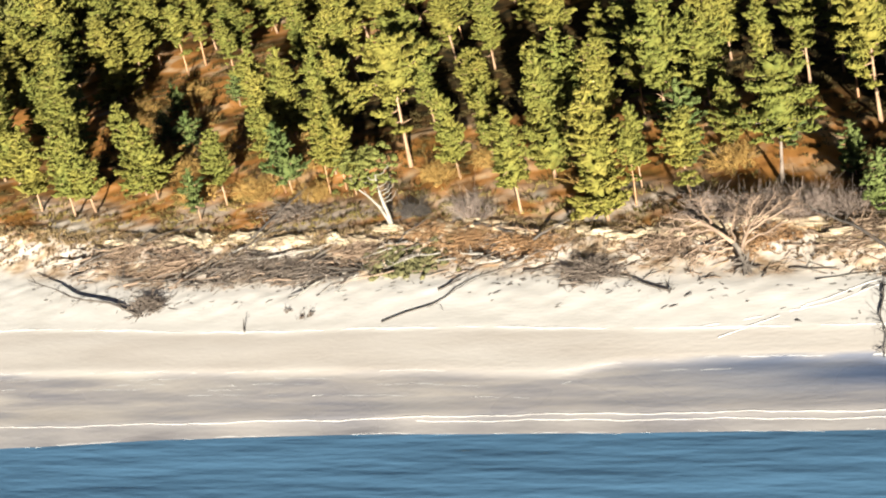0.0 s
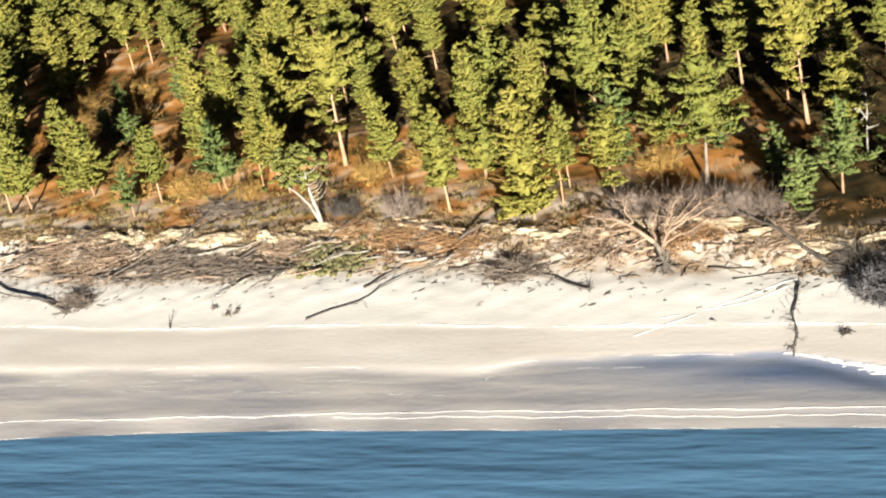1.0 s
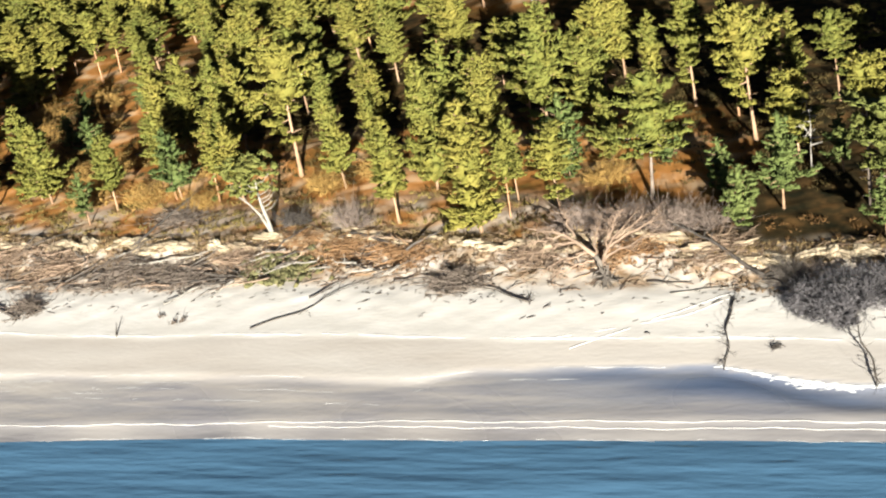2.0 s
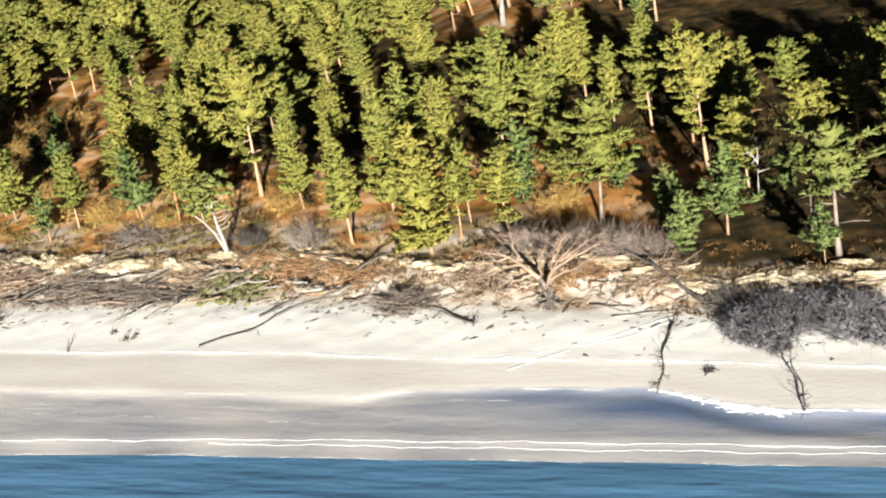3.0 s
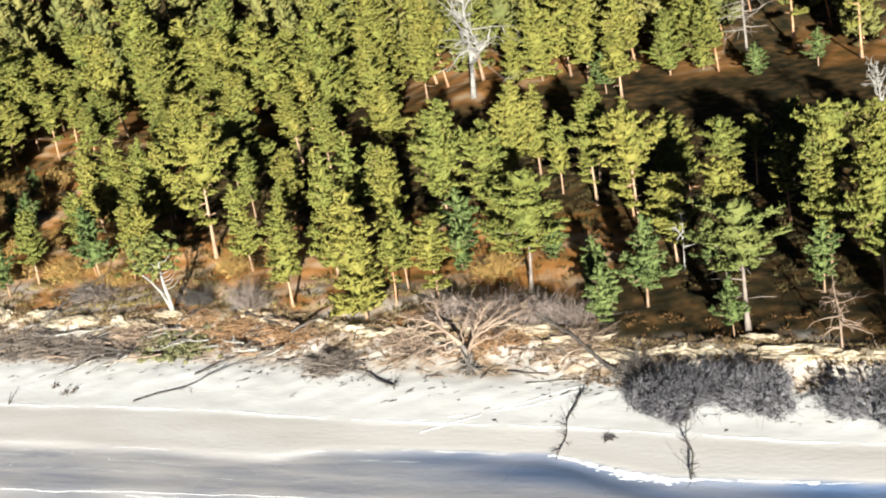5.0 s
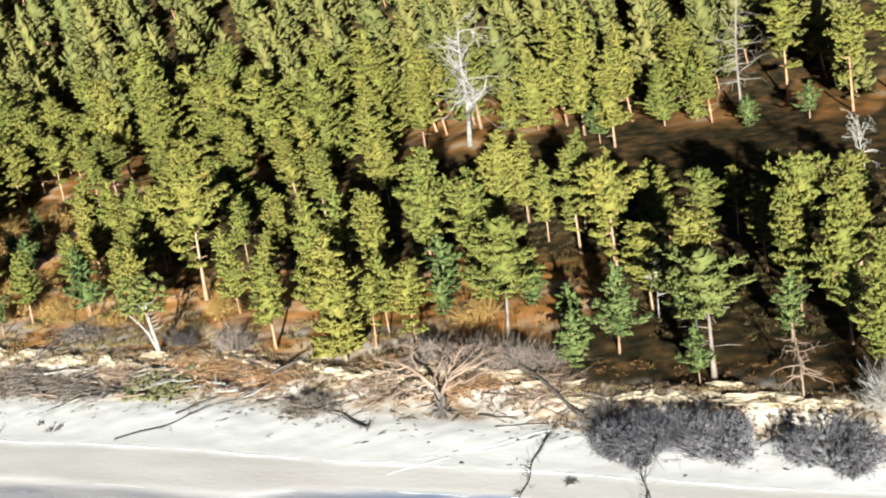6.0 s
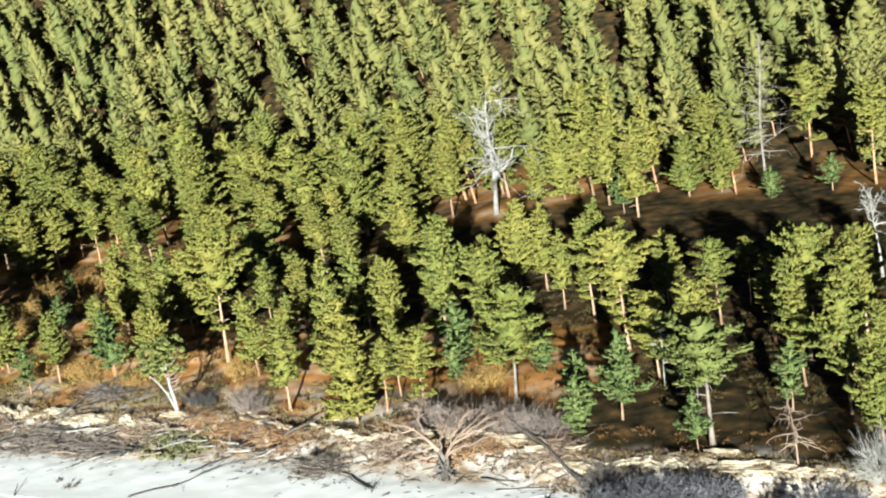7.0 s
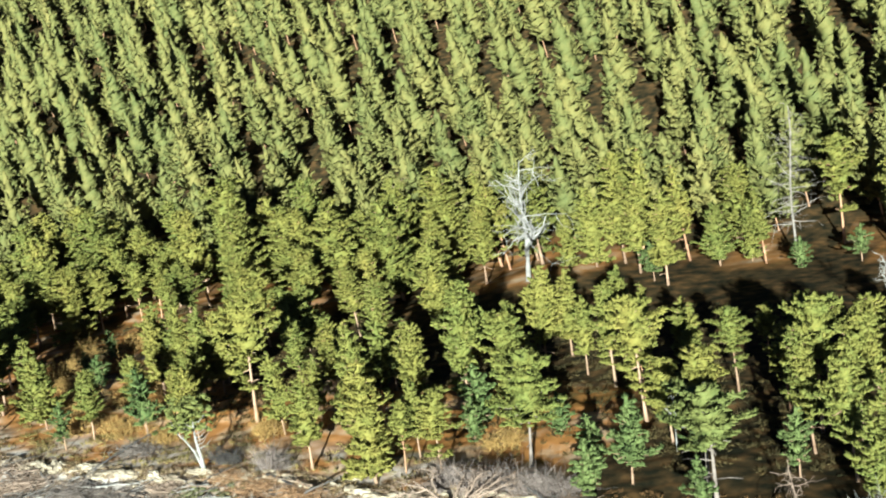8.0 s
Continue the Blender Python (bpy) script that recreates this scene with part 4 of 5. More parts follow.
def uprooted_pine(x, y):
    """A great dead pine thrown up the scarp: a pale stem over its root plate that parts into two crooked limbs, with twiggy tops."""
    rng = np.random.default_rng(17)
    base = spot(x, y)
    right, away = np.array((0.91, 0.41, 0)), np.array((-0.41, 0.91, 0))
    t = new("uprooted_pine")
    t.location = (x, y, base)

    def at(lat, dep, up):
        return right * lat + away * dep + np.array((0, 0, up))

    s = Soup()
    s.tube([at(0.1, -0.6, -0.2), at(0.05, -0.1, 0.35), at(-0.1, 0.35, 0.95), at(-0.35, 0.8, 1.7)], (0.5, 0.4, 0.3, 0.24), 9)
    part("stem", s.mesh("stem", SNAG, True), t)
    # lateral, depth and height of each limb's foot, bend and tip; its girth
    fan = (
        ((-0.35, 0.8, 1.7), (-1.7, 2.4, 3.5), (-4.4, 3.3, 4.0), 0.21), ((-1.2, 1.8, 2.7), (-2.9, 2.0, 3.0), (-5.0, 2.2, 2.6), 0.12),
        ((-1.6, 2.2, 3.2), (-2.1, 3.4, 4.2), (-1.8, 4.2, 4.7), 0.12), ((-2.4, 2.6, 3.5), (-3.7, 2.4, 3.2), (-5.1, 2.6, 3.3), 0.1),
        ((0.0, 0.2, 0.8), (0.8, 1.4, 2.4), (3.6, 3.0, 3.7), 0.2), ((0.5, 1.0, 1.8), (2.2, 1.8, 2.8), (5.3, 2.2, 3.1), 0.14),
        ((0.3, 0.6, 1.3), (1.9, 1.2, 1.9), (5.0, 1.3, 2.3), 0.12), ((1.0, 1.7, 2.6), (2.0, 2.9, 3.7), (2.6, 3.4, 4.0), 0.11),
        ((-0.2, 0.6, 1.4), (-0.3, 1.8, 2.7), (0.9, 3.2, 3.9), 0.13), ((-0.3, 0.7, 1.4), (-1.8, 0.8, 1.4), (-3.7, 0.6, 1.0), 0.11),
        ((-0.6, 1.1, 2.0), (-2.0, 1.3, 2.0), (-3.9, 1.2, 1.6), 0.1), ((0.2, 0.2, 0.8), (0.5, 0.9, 2.0), (1.5, 2.4, 3.4), 0.12),
        ((1.6, 1.6, 2.5), (2.8, 2.0, 3.2), (5.0, 2.7, 3.6), 0.1),
    )
    for foot, bend, tip, girth in fan:
        b = Soup()
        w = np.linspace(0, 1, 9)[:, None]
        arc = at(*foot) * (1 - w) ** 2 + at(*bend) * 2 * w * (1 - w) + at(*tip) * w ** 2
        arc = arc + np.sin(w * np.pi) * rng.normal(size=(9, 3)) * 0.1
        b.tube(arc, np.linspace(girth, 0.045, 9), 6)
        for q in range(3, 9):
            ahead = (arc[q] - arc[q - 1]) / np.linalg.norm(arc[q] - arc[q - 1])
            for s_ in (-1, 1):
                way = ahead * 0.9 + s_ * right * rng.uniform(0.2, 0.9) + away * rng.uniform(-0.3, 0.5) + (0, 0, rng.uniform(-0.5, 0.4))
                limbs(b, rng, arc[q], way, rng.uniform(0.6, 1.6), 0.055, 2 if q > 5 else 1, 0.08, 2, 0.6, 0.02)
        part("limb", b.mesh("limb", LIMB, True), t)
    rt = Soup()
    for i in range(16):
        limbs(rt, rng, at(0.1, -0.6, 0.35), -away * 0.3 + rng.normal(size=3) * (0.9, 0.9, 0.4) + (0, 0, 0.1), rng.uniform(1.0, 2.0), 0.16, 1, 0.06, 3, 0.5)
    part("root_plate", rt.mesh("root_plate", DRIFT), t)
    tagged(t, "great uprooted dead pine with bare tan limbs thrown up the scarp", "fallen tree")


uprooted_pine(34.8, -9.1)
fallen("fallen_pine", 202, 48.1, -10.9, 39.0, -3.2, 0.19, DRIFT, 8, 1.0, "thin fallen pine trunk leaning down the sandy scarp", (0.3, 1.0), 0.8, 1, 0.006, 0.5)
fallen("driftwood_log", 203, 29.5, -13.2, 21.8, -9.0, 0.085, DRIFT, 10, 1.1, "dark driftwood trunk with roots lying on pale sand", (0.1, 0.3), 1.0, 1, 0.02, 0.3)
fallen("driftwood_branch", 204, 4.9, -15.8, 14.4, -7.2, 0.06, DRIFT, 9, 1.4, "long dark crooked branch lying across the sand", (0.05, 0.2), 0.8, 1, 0.04, 0.15, root=False)
fallen("driftwood_log", 205, -22.0, -12.6, -40.6, -4.6, 0.14, DRIFT, 12, 1.2, "long dark washed-up trunk on the upper beach", (0.1, 0.7), 0.9, 1, 0.02, 0.05)
fallen("driftwood_log", 206, -22.5, -2.6, -31.5, -1.6, 0.16, BLEACHED, 6, 1.0, "pale stripped log at the foot of the brush", (0.1, 0.15), 0.7, 1, 0.01, 0.4, root=False)
fallen("driftwood_log", 207, -28.7, -4.8, -17.1, -7.6, 0.24, DRIFT, 8, 1.4, "dark log half buried under the brush", (0.1, 0.3), 0.9, 1, 0.02, 0.2)
fallen("fallen_pine", 208, -15.4, 0.0, -13.4, 8.4, 0.14, DRIFT, 18, 0.9, "dark thin fallen pine lying up the scarp", (0.2, 1.5), 1.2, 1, 0.01, 0.1)
fallen("fallen_log", 209, 8.8, -0.9, 14.7, -3.2, 0.2, DRIFT, 3, 0.8, "dark bare log along the scarp edge", (0.3, 0.2), 0.6, 1, 0.01, 0.4, root=False)
fallen("fallen_branch", 210, 46.1, -14.0, 46.9, -23.6, 0.07, DRIFT, 22, 0.7, "thin twiggy fallen stem lying down to the pool", (0.1, 0.05), 1.1, 1, 0.02, 0.0, 0.5)
fallen("fallen_branch", 211, 57.4, -25.7, 55.3, -17.6, 0.08, DRIFT, 14, 1.0, "bare fallen stem reaching out into the pool", (0.25, 0.8), 0.9, 1, 0.02, 0.0, 0.3)
fallen("driftwood_branch", 212, 8.4, -10.8, 11.2, -7.6, 0.08, DRIFT, 6, 0.8, "short dark forked branch on the sand", (0.1, 0.3), 0.9, 1, 0.03, 0.2, root=False)
fallen("stick", 213, -8.4, -16.4, -9.2, -14.8, 0.07, DRIFT, 2, 0.4, "small dark stick standing out of the sand", (0.0, 0.5), 0.5, 1, 0.02, 0.3, root=False)
fallen("driftwood_branch", 214, 41.0, -12.5, 47.0, -11.4, 0.05, BLEACHED, 0, 0.5, "thin pale stick lying on the beach", (0.02, 0.1), 0.5, 1, 0.01, 0.3, root=False)

log_rng = np.random.default_rng(91)
for i in range(64):
    lx0 = log_rng.uniform(-37, 17)
    ly0 = float(np.interp(lx0, SCARP_X, FOOT_Y)) + log_rng.uniform(0.0, 6.5)
    la, ll = log_rng.normal(0.1, 0.5) + (math.pi if i % 2 else 0), log_rng.uniform(1.8, 5.0)
    fallen("dead_branch", 820 + i, lx0, ly0, lx0 + ll * math.cos(la), ly0 + ll * math.sin(la), log_rng.uniform(0.06, 0.16), (DRIFT, BLEACHED, DRIFT, LIMB)[i % 4], 3, 0.9, ("dark rotting", "pale bleached", "dark rotting", "tan bare")[i % 4] + " dead branch caught in the scarp tangle", (log_rng.uniform(0.2, 0.9), log_rng.uniform(0.2, 1.3)), 0.8, 1, 0.03, 0.3, root=False)

BRUSH = [
    ("brush_pile", 36.2, -5.8, 9, 4, 0.8, 300, RUST_TWIG, "low tangle of brown dead branches behind the uprooted pine", 12),
    ("brush_pile", -30, -1.0, 10, 6, 1.6, 420, TAN_TWIG, "tangle of tan dead branches under the dune", 5),
    ("brush_pile", -23, -4.0, 10, 6, 1.8, 520, TAN_TWIG, "tangle of tan and grey dead branches on the scarp", -8),
    ("brush_pile", -14, -5.2, 10, 6, 2.0, 620, TWIG, "grey heap of dead twigs at the dune foot", 0),
    ("brush_pile", -7, -6.0, 9, 5, 1.8, 560, TWIG, "grey brown heap of washed-up branches", -5),
    ("brush_pile", -1.5, -4.5, 6, 5, 1.4, 320, TAN_TWIG, "tan dead branches strewn down the scarp", 10),
    ("brush_pile", -22.0, -10.6, 2.6, 4.5, 1.3, 260, TWIG, "dense grey twiggy top of a fallen tree", 60),
    ("brush_pile", 22.0, -9.4, 4.6, 4.2, 2.0, 520, TWIG, "round grey clump of fine dead twigs on sand", 0),
    ("brush_pile", 9.0, -3.2, 8, 5, 1.6, 460, RUST_TWIG, "rust brown dead pine branches on the scarp", 0),
    ("brush_pile", 15.0, -4.6, 7, 4, 1.2, 340, RUST_TWIG, "rust brown fallen branches with dead needles", -10),
    ("brush_pile", 4.0, -1.5, 6, 3, 1.0, 240, RUST_TWIG, "low rust brown dead branches by the split pine", 0),
    ("brush_pile", -13.6, 5.5, 5, 8, 1.6, 360, TWIG, "grey dead twigs of a toppled pine on the dune", 70),
    ("brush_pile", 27.5, -5.5, 6, 4, 0.9, 240, TAN_TWIG, "low tan dead branches on the sandy scarp", -15),
    ("brush_pile", 44.5, -6.5, 5, 5, 0.9, 260, TAN_TWIG, "tan brown dead twigs beside the fallen trunk", 40),
]
for i, (nm, x, y, lx, ly, lz, n, mt, lb, tn) in enumerate(BRUSH):
    brush(nm, 300 + i, x, y, lx, ly, lz * 0.6, n, mt, lb, tn, up=0.16)


def shrub(name, seed, x, y, rx, ry, h, stems, mat, label, fine=10, lean=(0, 0), haze=0):
    """A leafless bush: many forking stems from one foot, ending in fine twigs."""
    rng = np.random.default_rng(seed)
    s, w_ = Soup(), Soup()
    base = spot(x, y)
    for i in range(stems):
        a, w = rng.uniform(0, 6.3), rng.uniform(0.1, 1) ** 0.6
        foot = np.array((math.cos(a) * w * rx * 0.35, math.sin(a) * w * ry * 0.35, 0.0))
        foot[2] = spot(x + foot[0], y + foot[1]) - base
        tip = np.array((math.cos(a) * w * rx + lean[0], math.sin(a) * w * ry + lean[1], h * rng.uniform(0.45, 0.9) * (1.1 - 0.6 * w * w)))
        tip[2] += spot(x + tip[0] * 0.6, y + tip[1] * 0.6) - base
        mid = foot * 0.45 + tip * 0.55 + rng.normal(size=3) * 0.2
        s.tube([foot, mid, tip], (0.05, 0.03, 0.01), 3)
        for j in range(fine):
            q = rng.uniform(0.35, 1)
            p = foot * (1 - q) + tip * q
            d = (tip - foot) / np.linalg.norm(tip - foot) + rng.normal(size=3) * 0.75
            ln = rng.uniform(0.4, 1.2)
            w_.tube([p, p + d * ln * 0.5 + rng.normal(size=3) * 0.06, p + d * ln], (0.018, 0.013, 0.006), 3)
    if haze:
        lobes = max(5, int(rx * 3.2))
        turn_, off_ = rng.uniform(0, 6.3, lobes), np.sqrt(rng.uniform(0, 1, lobes)) * 0.85
        lx_, ly_ = np.cos(turn_) * off_ * rx + lean[0], np.sin(turn_) * off_ * ry + lean[1]
        lr = rng.uniform(0.28, 0.5, lobes) * min(rx, ry)
        lz_ = height(x + lx_, y + ly_) - base + rng.uniform(0.2, 0.75, lobes) * h * (1.1 - 0.6 * off_)
        own = rng.integers(lobes, size=haze * 4)
        q = rng.normal(size=(haze * 4, 3))
        q /= np.linalg.norm(q, axis=1, keepdims=True)
        cz = np.column_stack([lx_[own], ly_[own], lz_[own]]) + q * (lr[own] * rng.uniform(0.3, 1.0, haze * 4) ** 0.5)[:, None] * (1.0, 1.0, 0.85)
        cz[:, 2] = np.maximum(cz[:, 2], height(x + cz[:, 0], y + cz[:, 1]) - base + 0.1)
        w_.spikes(rng, cz, q * 0.9 + rng.normal(size=q.shape) * 0.8 + (0, 0, 0.15), 0.42, 0.024)
        inner = rng.integers(haze * 4, size=haze // 2)
        w_.pads(rng, cz[inner] * 0.93, rng.uniform(0.12, 0.26, haze // 2), 0.7, 6, 0.35)
    ob = new(name)
    ob.location = (x, y, base)
    part('stem', s.mesh('stem', mat), ob)
    part('twig_crown', w_.mesh('twig_crown', mat), ob)['kind'] = 'stuff'
    return tagged(ob, label, "bush")


shrub("grey_shrub", 401, 54.4, -15.4, 3.8, 3.5, 2.6, 60, MAUVE, "dense leafless grey bush at the foot of the dune", 9, haze=1200)
shrub("grey_shrub", 409, 59.5, -15.5, 3.9, 3.6, 2.7, 60, MAUVE, "wide mauve grey leafless bush on the beach edge", 9, haze=1200)
shrub("grey_shrub", 402, 50.4, -11.8, 1.4, 1.4, 1.5, 30, DRIFT, "dark leafless bush beside the fallen trunk", 12)
shrub("grey_shrub", 403, 69.0, -17.0, 4.6, 3.0, 2.8, 60, MAUVE, "leafless grey bush spilling on to the beach", 9, haze=500)
shrub("grey_shrub", 404, 30.6, -1.6, 2.6, 1.8, 1.9, 40, BROWN_TWIG, "mauve brown leafless bush on the dune edge", 9, haze=420)
shrub("grey_shrub", 405, 35.0, -2.4, 3.0, 2.0, 2.5, 60, BROWN_TWIG, "mauve brown leafless bush behind the uprooted pine", 9, haze=620)
shrub("grey_shrub", 412, 39.2, -2.6, 2.6, 1.7, 2.2, 50, BROWN_TWIG, "mauve grey leafless bush beside the uprooted pine", 9, haze=480)
shrub("grey_shrub", 406, 8.2, 0.4, 2.2, 1.4, 2.6, 30, BROWN_TWIG, "grey brown bare bush at the scarp top", 10)
shrub("grey_shrub", 410, 42.4, -2.8, 2.4, 1.4, 1.4, 36, BROWN_TWIG, "low brown bare bush along the dune edge", 12)
shrub("grey_shrub", 407, 72.5, -11.0, 2.4, 2.2, 3.6, 50, BLEACHED, "pale bare bush at the forest edge", 10)
stand(dead_tree(105, 6.2, 24, 2.6, LIMB, 0.3, 0.45, 0.015, 0.05, 0.0, 3, 1, 0.6, 0.016, 0.1), 65.6, -9.0, 30, "dying pine with bare drooping rusty branches")


THICKETS = (
    (-19.5, 10.5, 3.0, 3.2), (-18.0, 17.5, 3.2, 3.8), (-21.5, 22.0, 3.0, 3.6), (-13.0, 9.0, 2.2, 2.2), (-28.0, 11.0, 2.6, 2.6), (1.0, 10.5, 2.4, 2.2), (6.0, 14.0, 2.4, 2.2),
    (18.0, 8.0, 2.2, 1.8), (-36.0, 19.5, 2.8, 2.6), (31.0, 9.5, 2.2, 1.8), (-31.0, 24.0, 2.8, 2.4), (-40.0, 26.0, 2.6, 2.2), (-44.0, 38.0, 3.0, 2.4), (-36.0, 43.0, 2.8, 2.4),
    (-52.0, 36.0, 3.0, 2.4), (-50.0, 48.0, 3.0, 2.6), (-42.0, 50.0, 2.8, 2.2), (-56.0, 44.0, 2.8, 2.4), (-31.0, 33.0, 2.6, 2.2), (-47.0, 28.0, 2.6, 2.0),
)
for i, (tx, ty, tr, th) in enumerate(THICKETS):
    shrub("ochre_thicket", 440 + i, tx, ty, tr, tr, th, 26, OCHRE, "ochre brown thicket of dry shrubs under the pines", 8, haze=150)
shrub("dark_shrub", 411, 1.4, 2.2, 1.9, 1.0, 1.3, 30, DRIFT, "low dark bare bush beside the twin-stemmed pine", 10, haze=250)


def tufts(name, seed, n, where, size, mat, label, cat, sprays=9, flat=0.5):
    """Low growth scattered on the ground, one mass."""
    rng = np.random.default_rng(seed)
    cen = []
    while len(cen) < n:
        x, y = where(rng)
        cen.append((x, y))
    cen = np.array(cen)
    z = height(cen[:, 0], cen[:, 1])
    sz = rng.uniform(*size, n)
    s = Soup()
    if flat > 0.7:
        s.pads(rng, np.column_stack([cen, z + sz * 0.15]), sz, flat, sprays, 0.26)
    else:
        own = np.repeat(np.arange(n), sprays)
        off = rng.normal(size=(len(own), 2)) * sz[own, None] * 0.55
        foot = cen[own] + off
        root = np.column_stack([foot, height(foot[:, 0], foot[:, 1]) - 0.02])
        way = np.column_stack([off * 0.8 / sz[own, None], np.full(len(own), flat)]) + rng.normal(size=(len(own), 3)) * 0.35
        way[:, 2] = np.abs(way[:, 2]) + 0.15
        s.spikes(rng, root, way, 0.25 + 0.6 * sz[own, None], 0.05)
    return tagged(new(name, s.mesh(name, mat, True)), label, cat, kind="stuff")


def on_dune(rng, a=-1.0, b=4.0, x0=-60, x1=78):
    x = rng.uniform(x0, x1)
    return x, float(np.interp(x, SCARP_X, SCARP_Y)) + rng.uniform(a, b)


# dense dark scrub stands in for shade on the forest floor
tufts("undergrowth", 501, 3000, lambda r: (lambda p: (p[0], p[1] + r.uniform(9, 62)))(on_dune(r, 1.0, 6.0, -62, 76)), (0.2, 0.7), SHADE_SCRUB, "low bilberry and heather scrub under the pines, coloured dark as shade", "undergrowth", 14, 0.5)
tufts("undergrowth", 506, 220, lambda r: on_dune(r, 1.5, 10.0, -60, 34), (0.25, 0.8), OLIVE, "olive scrub along the forest edge", "undergrowth", 14, 0.5)
tufts("heath", 505, 300, lambda r: on_dune(r, 1.0, 6.0), (0.15, 0.45), HEATH, "low rusty heather along the dune top", "undergrowth", 8, 0.45)
tufts("scarp_litter", 502, 2600, lambda r: on_dune(r, -6.0, 0.5), (0.06, 0.2), RUST_SOFT, "brown roots and dead leaves strewn down the scarp", "litter", 7, 0.5)
tufts("dune_grass", 503, 2200, lambda r: on_dune(r, -2.2, 0.8), (0.08, 0.25), TURF, "dry yellow grass along the crumbling dune edge", "grass")
tufts("green_bush", 504, 150, lambda r: (r.normal(3.6, 1.9), r.normal(-5.4, 1.2)), (0.25, 0.6), BUSH_GREEN, "olive green fallen pine top on the scarp", "bush", 18, 0.8)


def debris(seed, n):
    rng = np.random.default_rng(seed)
    s = Soup()
    for i in range(n):
        x = rng.uniform(-40, 66)
        foot = float(np.interp(x, SCARP_X, FOOT_Y))
        y = foot + 1.5 - abs(rng.normal()) * 2.6
        z = spot(x, y)
        a, ln, r = rng.normal(0, 0.5) + (0 if rng.uniform() < 0.8 else 1.5), rng.uniform(0.15, 0.8), rng.uniform(0.012, 0.04)
        d = np.array((math.cos(a), math.sin(a), rng.uniform(0, 0.15))) * ln
        s.tube([(x, y, z + r * 0.5), np.array((x, y, z + r)) + d * 0.5 + rng.normal(size=3) * 0.03, np.array((x, y, z + r)) + d], (r, r, r * 0.4), 4)
    tagged(new("beach_wrack", s.mesh("beach_wrack", DRIFT)), "scattered dark twigs and bark on the sand", "driftwood", kind="stuff")


debris(601, 420)
for i, (gx, gy) in enumerate(((-5.6, -13.1), (-3.6, -14.4), (-2.8, -13.9))):
    brush("beach_weed", 610 + i, gx, gy, 0.8, 0.5, 0.3, 16, TWIG, "small dark tuft of weed on the sand", 0, 0.4, 0.8, "weed")


def clod(seed, x, y, lx, ly, lz, turn):
    """A slumped lump of sandy turf on the dune edge."""
    rng = np.random.default_rng(seed)
    bm = bmesh.new()
    bmesh.ops.create_icosphere(bm, subdivisions=3, radius=1.0)
    for v in bm.verts:
        n = noise.noise(v.co * 1.6 + Vector((seed * 3.1, 0, 0))) + 0.8 * noise.noise(v.co * 4.0 + Vector((0, seed * 2.3, 0)))
        v.co *= 1 + 0.6 * n
        v.co.x, v.co.y, v.co.z = v.co.x * lx / 2, v.co.y * ly / 2, max(-0.5, v.co.z) * lz
    me = bpy.data.meshes.new("turf_clod")
    bm.to_mesh(me)
    bm.free()
    me.materials.append(CLOD)
    ob = new("turf_clod", me)
    ob.matrix_basis = pose(x, y, spot(x, y) + lz * 0.12, rng.uniform(-8, 8), rng.uniform(-8, 8), turn)
    return tagged(ob, "pale slumped lump of sandy turf on the dune edge", "turf", "clods along the dune edge")


clod_rng = np.random.default_rng(41)
for i in range(64):
    x = -36 + 104 * (i + clod_rng.uniform(0, 1)) / 64
    y = float(np.interp(x, SCARP_X, SCARP_Y)) - 1.2 + clod_rng.normal() * 0.7
    clod(700 + i, x, y, clod_rng.uniform(1.4, 4.5), clod_rng.uniform(0.7, 1.7), clod_rng.uniform(0.2, 0.42), clod_rng.uniform(-25, 20) - 8)


def ribbon(name, seed, xs, ys, width, mat, label, cat, gaps=0.0, lift=0.03):
    """A thin broken line of foam or pale sand lying on the beach."""
    rng = np.random.default_rng(seed)
    s = Soup()
    n = int(abs(xs[-1] - xs[0]) / 0.35)
    x = np.linspace(xs[0], xs[-1], n)
    order = np.argsort(xs)
    y = np.interp(x, np.array(xs)[order], np.array(ys)[order]) + 0.08 * np.sin(x * 0.5 + seed) + 0.05 * np.sin(x * 1.3 + 2 * seed) + 0.03 * np.sin(x * 3.1)
    w = width * np.clip(0.55 + 0.5 * np.sin(x * 0.45 + seed) + 0.35 * np.sin(x * 1.7 + 2 * seed) + rng.normal(size=n) * 0.15 - gaps, 0, 2)
    z = np.maximum(height(x, y), 0)
    v = np.concatenate([np.column_stack([x, y - w / 2, np.maximum(height(x, y - w / 2), 0) + 0.004]), np.column_stack([x, y, z + lift]), np.column_stack([x, y + w / 2, np.maximum(height(x, y + w / 2), 0) + 0.004])])
    f = []
    for i in range(n - 1):
        if w[i] > 0.02 or w[i + 1] > 0.02:
            f += [(i, i + 1, n + i + 1, n + i), (n + i, n + i + 1, 2 * n + i + 1, 2 * n + i)]
    s.add(v, np.array(f))
    tagged(new(name, s.mesh(name, mat, True)), label, cat, kind="stuff")


LX = np.linspace(-60, 92, 60)
L_BERM, L_RUN, L_BAR, L_SHORE = beach_lines(LX)
ribbon("sand_ridge", 1, LX, L_BAR, 0.09, PALE_SAND, "thin pale crest of sand along the bar", "sand", -0.9)
ribbon("sand_ridge", 8, (14, 40, 92), (-30.9, -31.1, -31.3), 0.05, PALE_SAND, "second thin pale crest of sand along the bar", "sand", -0.8)
ribbon("foam_line", 2, LX, L_SHORE + 0.05, 0.08, FOAM, "broken white foam at the water's edge", "foam", 0.35, 0.012)
ribbon("foam_line", 3, LX, L_RUN + 0.1, 0.08, FOAM, "thin pale foam edge above the wet sand", "foam", 0.4, 0.012)
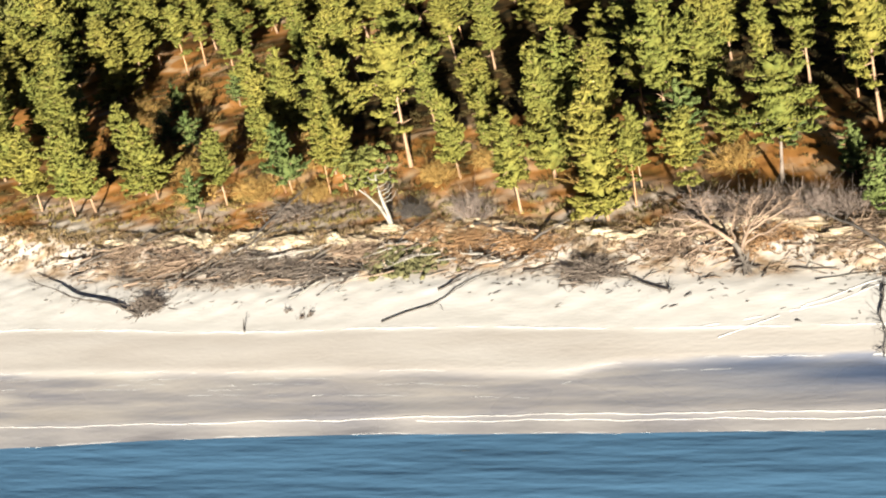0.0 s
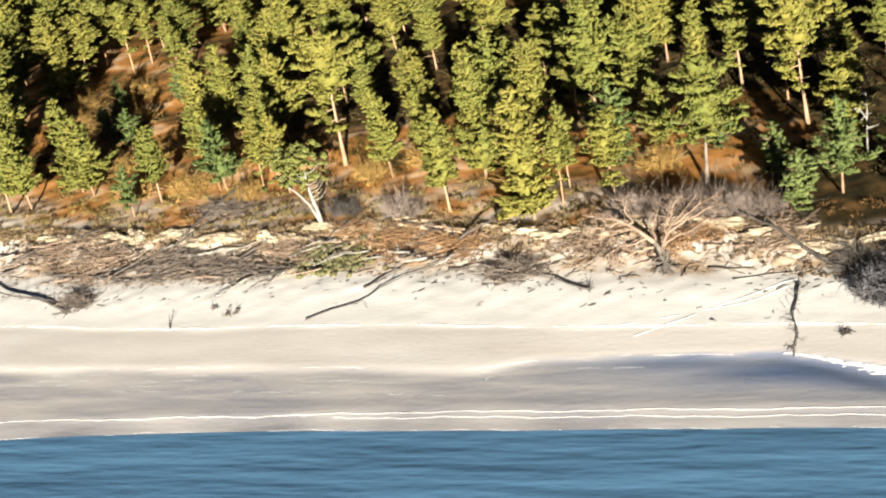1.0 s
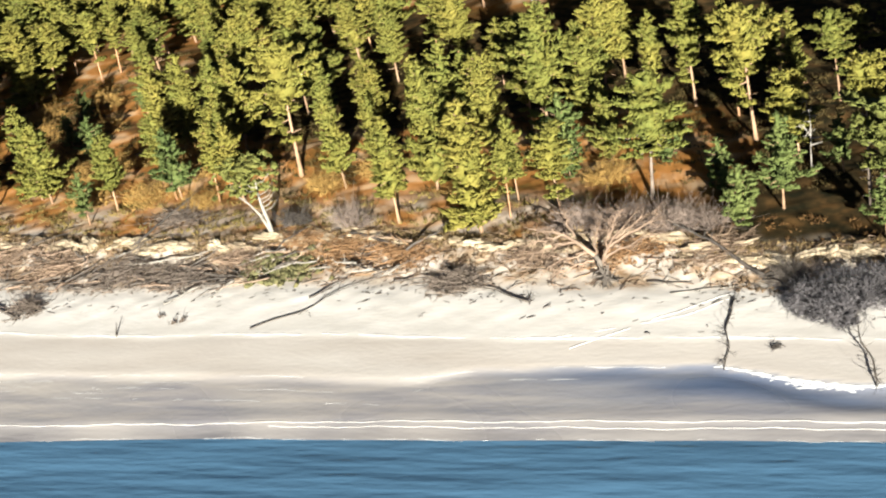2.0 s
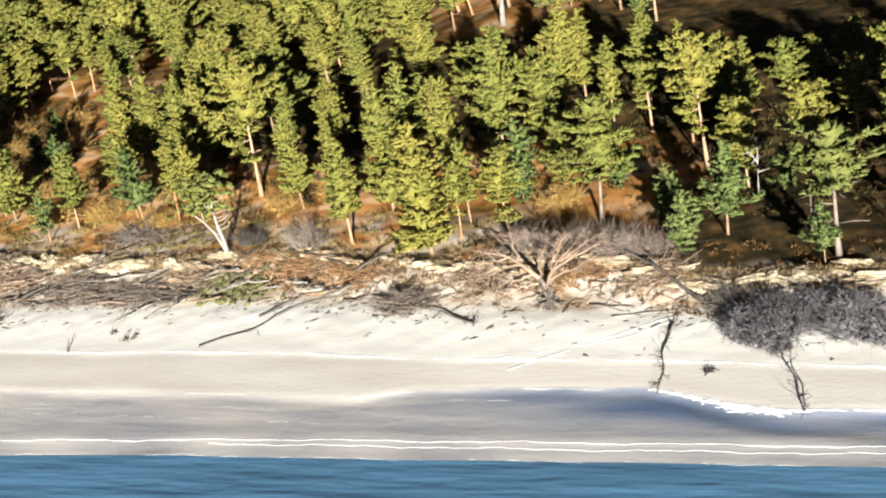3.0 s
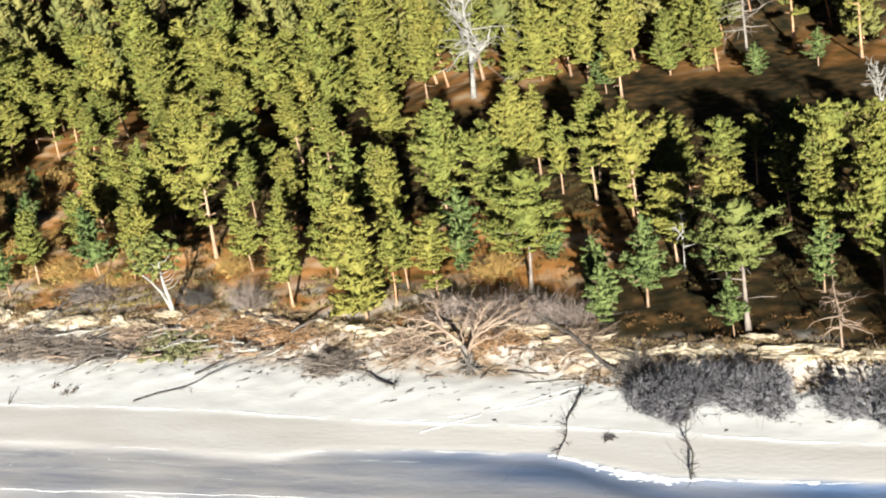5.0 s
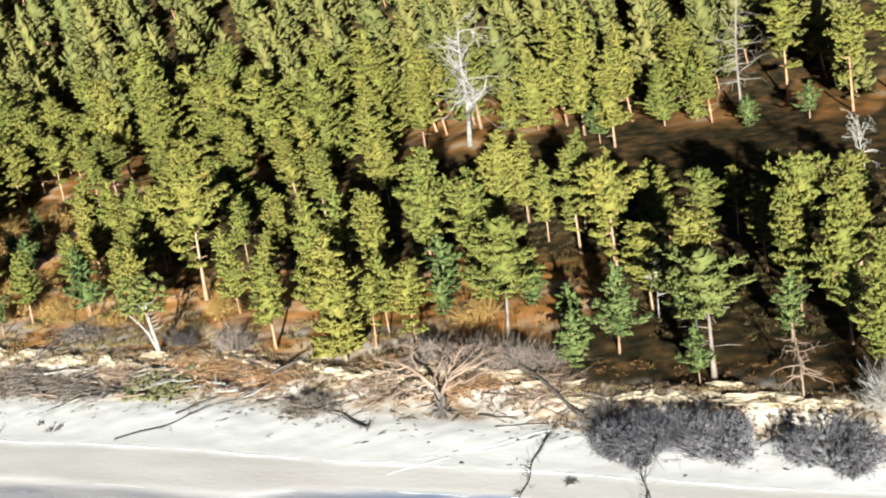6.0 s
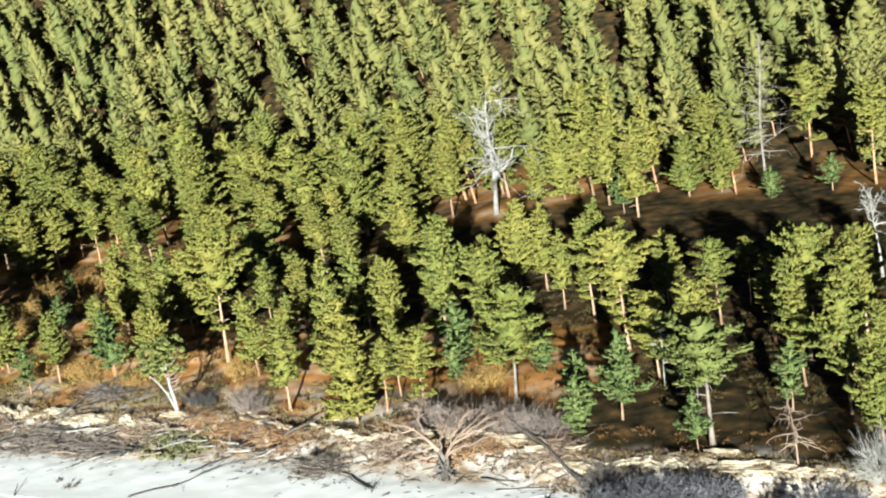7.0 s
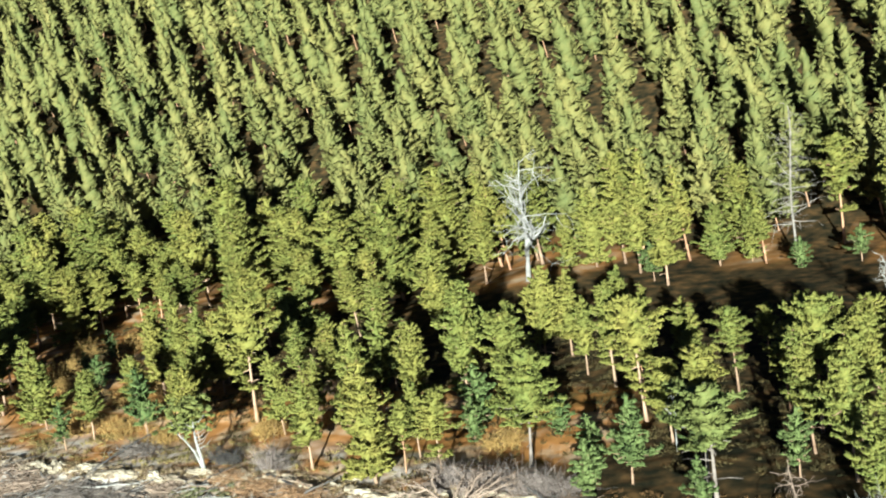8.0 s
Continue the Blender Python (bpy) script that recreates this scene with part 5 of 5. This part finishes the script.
ribbon("foam_line", 4, (47, 50, 53, 57, 66), (-23.3, -24.4, -25.4, -26.1, -25.8), 0.14, FOAM, "white foam along the edge of the pool", "foam", 0.0)
ribbon("sand_ridge", 5, LX, L_BERM + 0.15, 0.5, PALE_SAND, "thin ridge of pale dry sand on the berm", "sand", 0.15)
for i, (off, lo, hi) in enumerate(((1.0, -34, 8), (1.9, -22, 18), (2.7, -40, -4), (3.6, -12, 22), (1.4, 24, 44))):
    xs_ = np.linspace(lo, hi, 24)
    ribbon("foam_line", 20 + i, xs_, beach_lines(xs_)[1] - off, 0.11, FOAM, "broken streaks of dry foam on the wet sand", "foam", 0.55, 0.012)
ribbon("sand_ridge", 6, (34.7, 38, 42, 45.9), (-20.2, -18.0, -15.4, -12.6), 0.16, PALE_SAND, "pale ridge of sand running up the beach", "sand", 0.0, 0.05)
ribbon("sand_ridge", 7, (33, 38, 43, 46), (-18.6, -17.4, -15.8, -13.2), 0.12, PALE_SAND, "pale ridge of sand running up the beach", "sand", 0.0, 0.04)

def foam_patch(seed, x0, x1, n):
    """Scraps of white foam washed together at the edge of the pool."""
    rng = np.random.default_rng(seed)
    s = Soup()
    for i in range(n):
        x = rng.uniform(x0, x1) if i % 4 == 0 else rng.normal(53.5, 2.2)
        run = float(beach_lines(np.array([x]))[1][0])
        y = run + 0.1 - abs(rng.normal()) * 0.42 * math.exp(-((x - 53.5) / 3.0) ** 2) - abs(rng.normal()) * 0.06
        a = np.arange(7) * 2 * np.pi / 7
        r = rng.uniform(0.05, 0.2) * rng.uniform(0.6, 1.2, 7)
        px, py = x + np.cos(a) * r * 2.2, y + np.sin(a) * r * 0.6
        v = np.vstack([np.column_stack([px, py, np.maximum(height(px, py), 0) + 0.006]), (x, y, max(spot(x, y), 0) + 0.05)])
        s.add(v, np.array([(j, (j + 1) % 7, 7) for j in range(7)]))
    tagged(new("foam_patch", s.mesh("foam_patch", FOAM, True)), "patch of white foam at the edge of the pool", "foam", kind="stuff")


foam_patch(631, 45.5, 66, 150)
fallen("driftwood_log", 215, -14.0, -4.2, -6.1, -3.4, 0.13, BLEACHED, 3, 0.6, "pale stripped log lying on the brush", (0.7, 0.7), 0.6, 1, 0.01, 0.4, root=False)
fallen("fallen_branch", 216, 38.6, -10.2, 42.5, -11.2, 0.07, DRIFT, 4, 0.6, "dark thin branch lying on the sand", (0.05, 0.1), 0.7, 1, 0.03, 0.2, root=False)
brush("driftwood_stump", 790, 50.2, -20.8, 0.8, 0.6, 0.2, 26, DRIFT, "small dark tangle of driftwood on the sand", 0, 0.5)


def scarp_roots(seed, n):
    """Roots and dead branches hanging out of the broken dune edge, one mass."""
    rng = np.random.default_rng(seed)
    s = Soup()
    for i in range(n):
        x = rng.uniform(-40, 62)
        top, foot = float(np.interp(x, SCARP_X, SCARP_Y)), float(np.interp(x, SCARP_X, FOOT_Y))
        y = foot + (top - foot) * rng.uniform(0.05, 1.05)
        z = spot(x, y)
        a, ln, r = rng.normal(0.0, 0.8), rng.uniform(0.4, 2.2), rng.uniform(0.015, 0.05)
        d = np.array((math.cos(a), math.sin(a), 0.0)) * ln * rng.choice((-1, 1))
        p2 = np.array((x, y, 0)) + d
        p2[2] = spot(p2[0], p2[1]) + rng.uniform(0.0, 0.35)
        mid = (np.array((x, y, z)) + p2) / 2 + rng.normal(size=3) * 0.12 + (0, 0, 0.12)
        s.tube([(x, y, z), mid, p2], (r, r * 0.8, r * 0.4), 4)
    tagged(new("scarp_branches", s.mesh("scarp_branches", TAN_TWIG)), "dead branches and roots strewn over the dune scarp", "driftwood", kind="stuff")


scarp_roots(611, 900)

stick_rng = np.random.default_rng(91)
for i in range(16):
    x, y = stick_rng.uniform(-38, -1), 0.0
    y = float(np.interp(x, SCARP_X, FOOT_Y)) + stick_rng.uniform(-0.5, 6.0)
    a, ln = stick_rng.normal(0.0, 0.35), stick_rng.uniform(3, 7)
    fallen("fallen_branch", 800 + i, x, y, x + math.cos(a) * ln, y + math.sin(a) * ln, stick_rng.uniform(0.06, 0.12), (DRIFT, DRIFT, LIMB)[i % 3], 4, 0.9, "dead branch lying in the tangle on the scarp", (0.5, 0.7), 0.8, 1, 0.02, 0.2, root=False)
for i in range(9):
    x = stick_rng.uniform(2, 50)
    y = float(np.interp(x, SCARP_X, FOOT_Y)) + stick_rng.uniform(0.5, 7.0)
    a, ln = stick_rng.normal(-0.2, 0.4), stick_rng.uniform(2, 5)
    fallen("fallen_branch", 830 + i, x, y, x + math.cos(a) * ln, y + math.sin(a) * ln, stick_rng.uniform(0.05, 0.09), (LIMB, DRIFT)[i % 2], 4, 0.8, "dead branch lying on the sandy scarp", (0.2, 0.4), 0.8, 1, 0.02, 0.2, root=False)
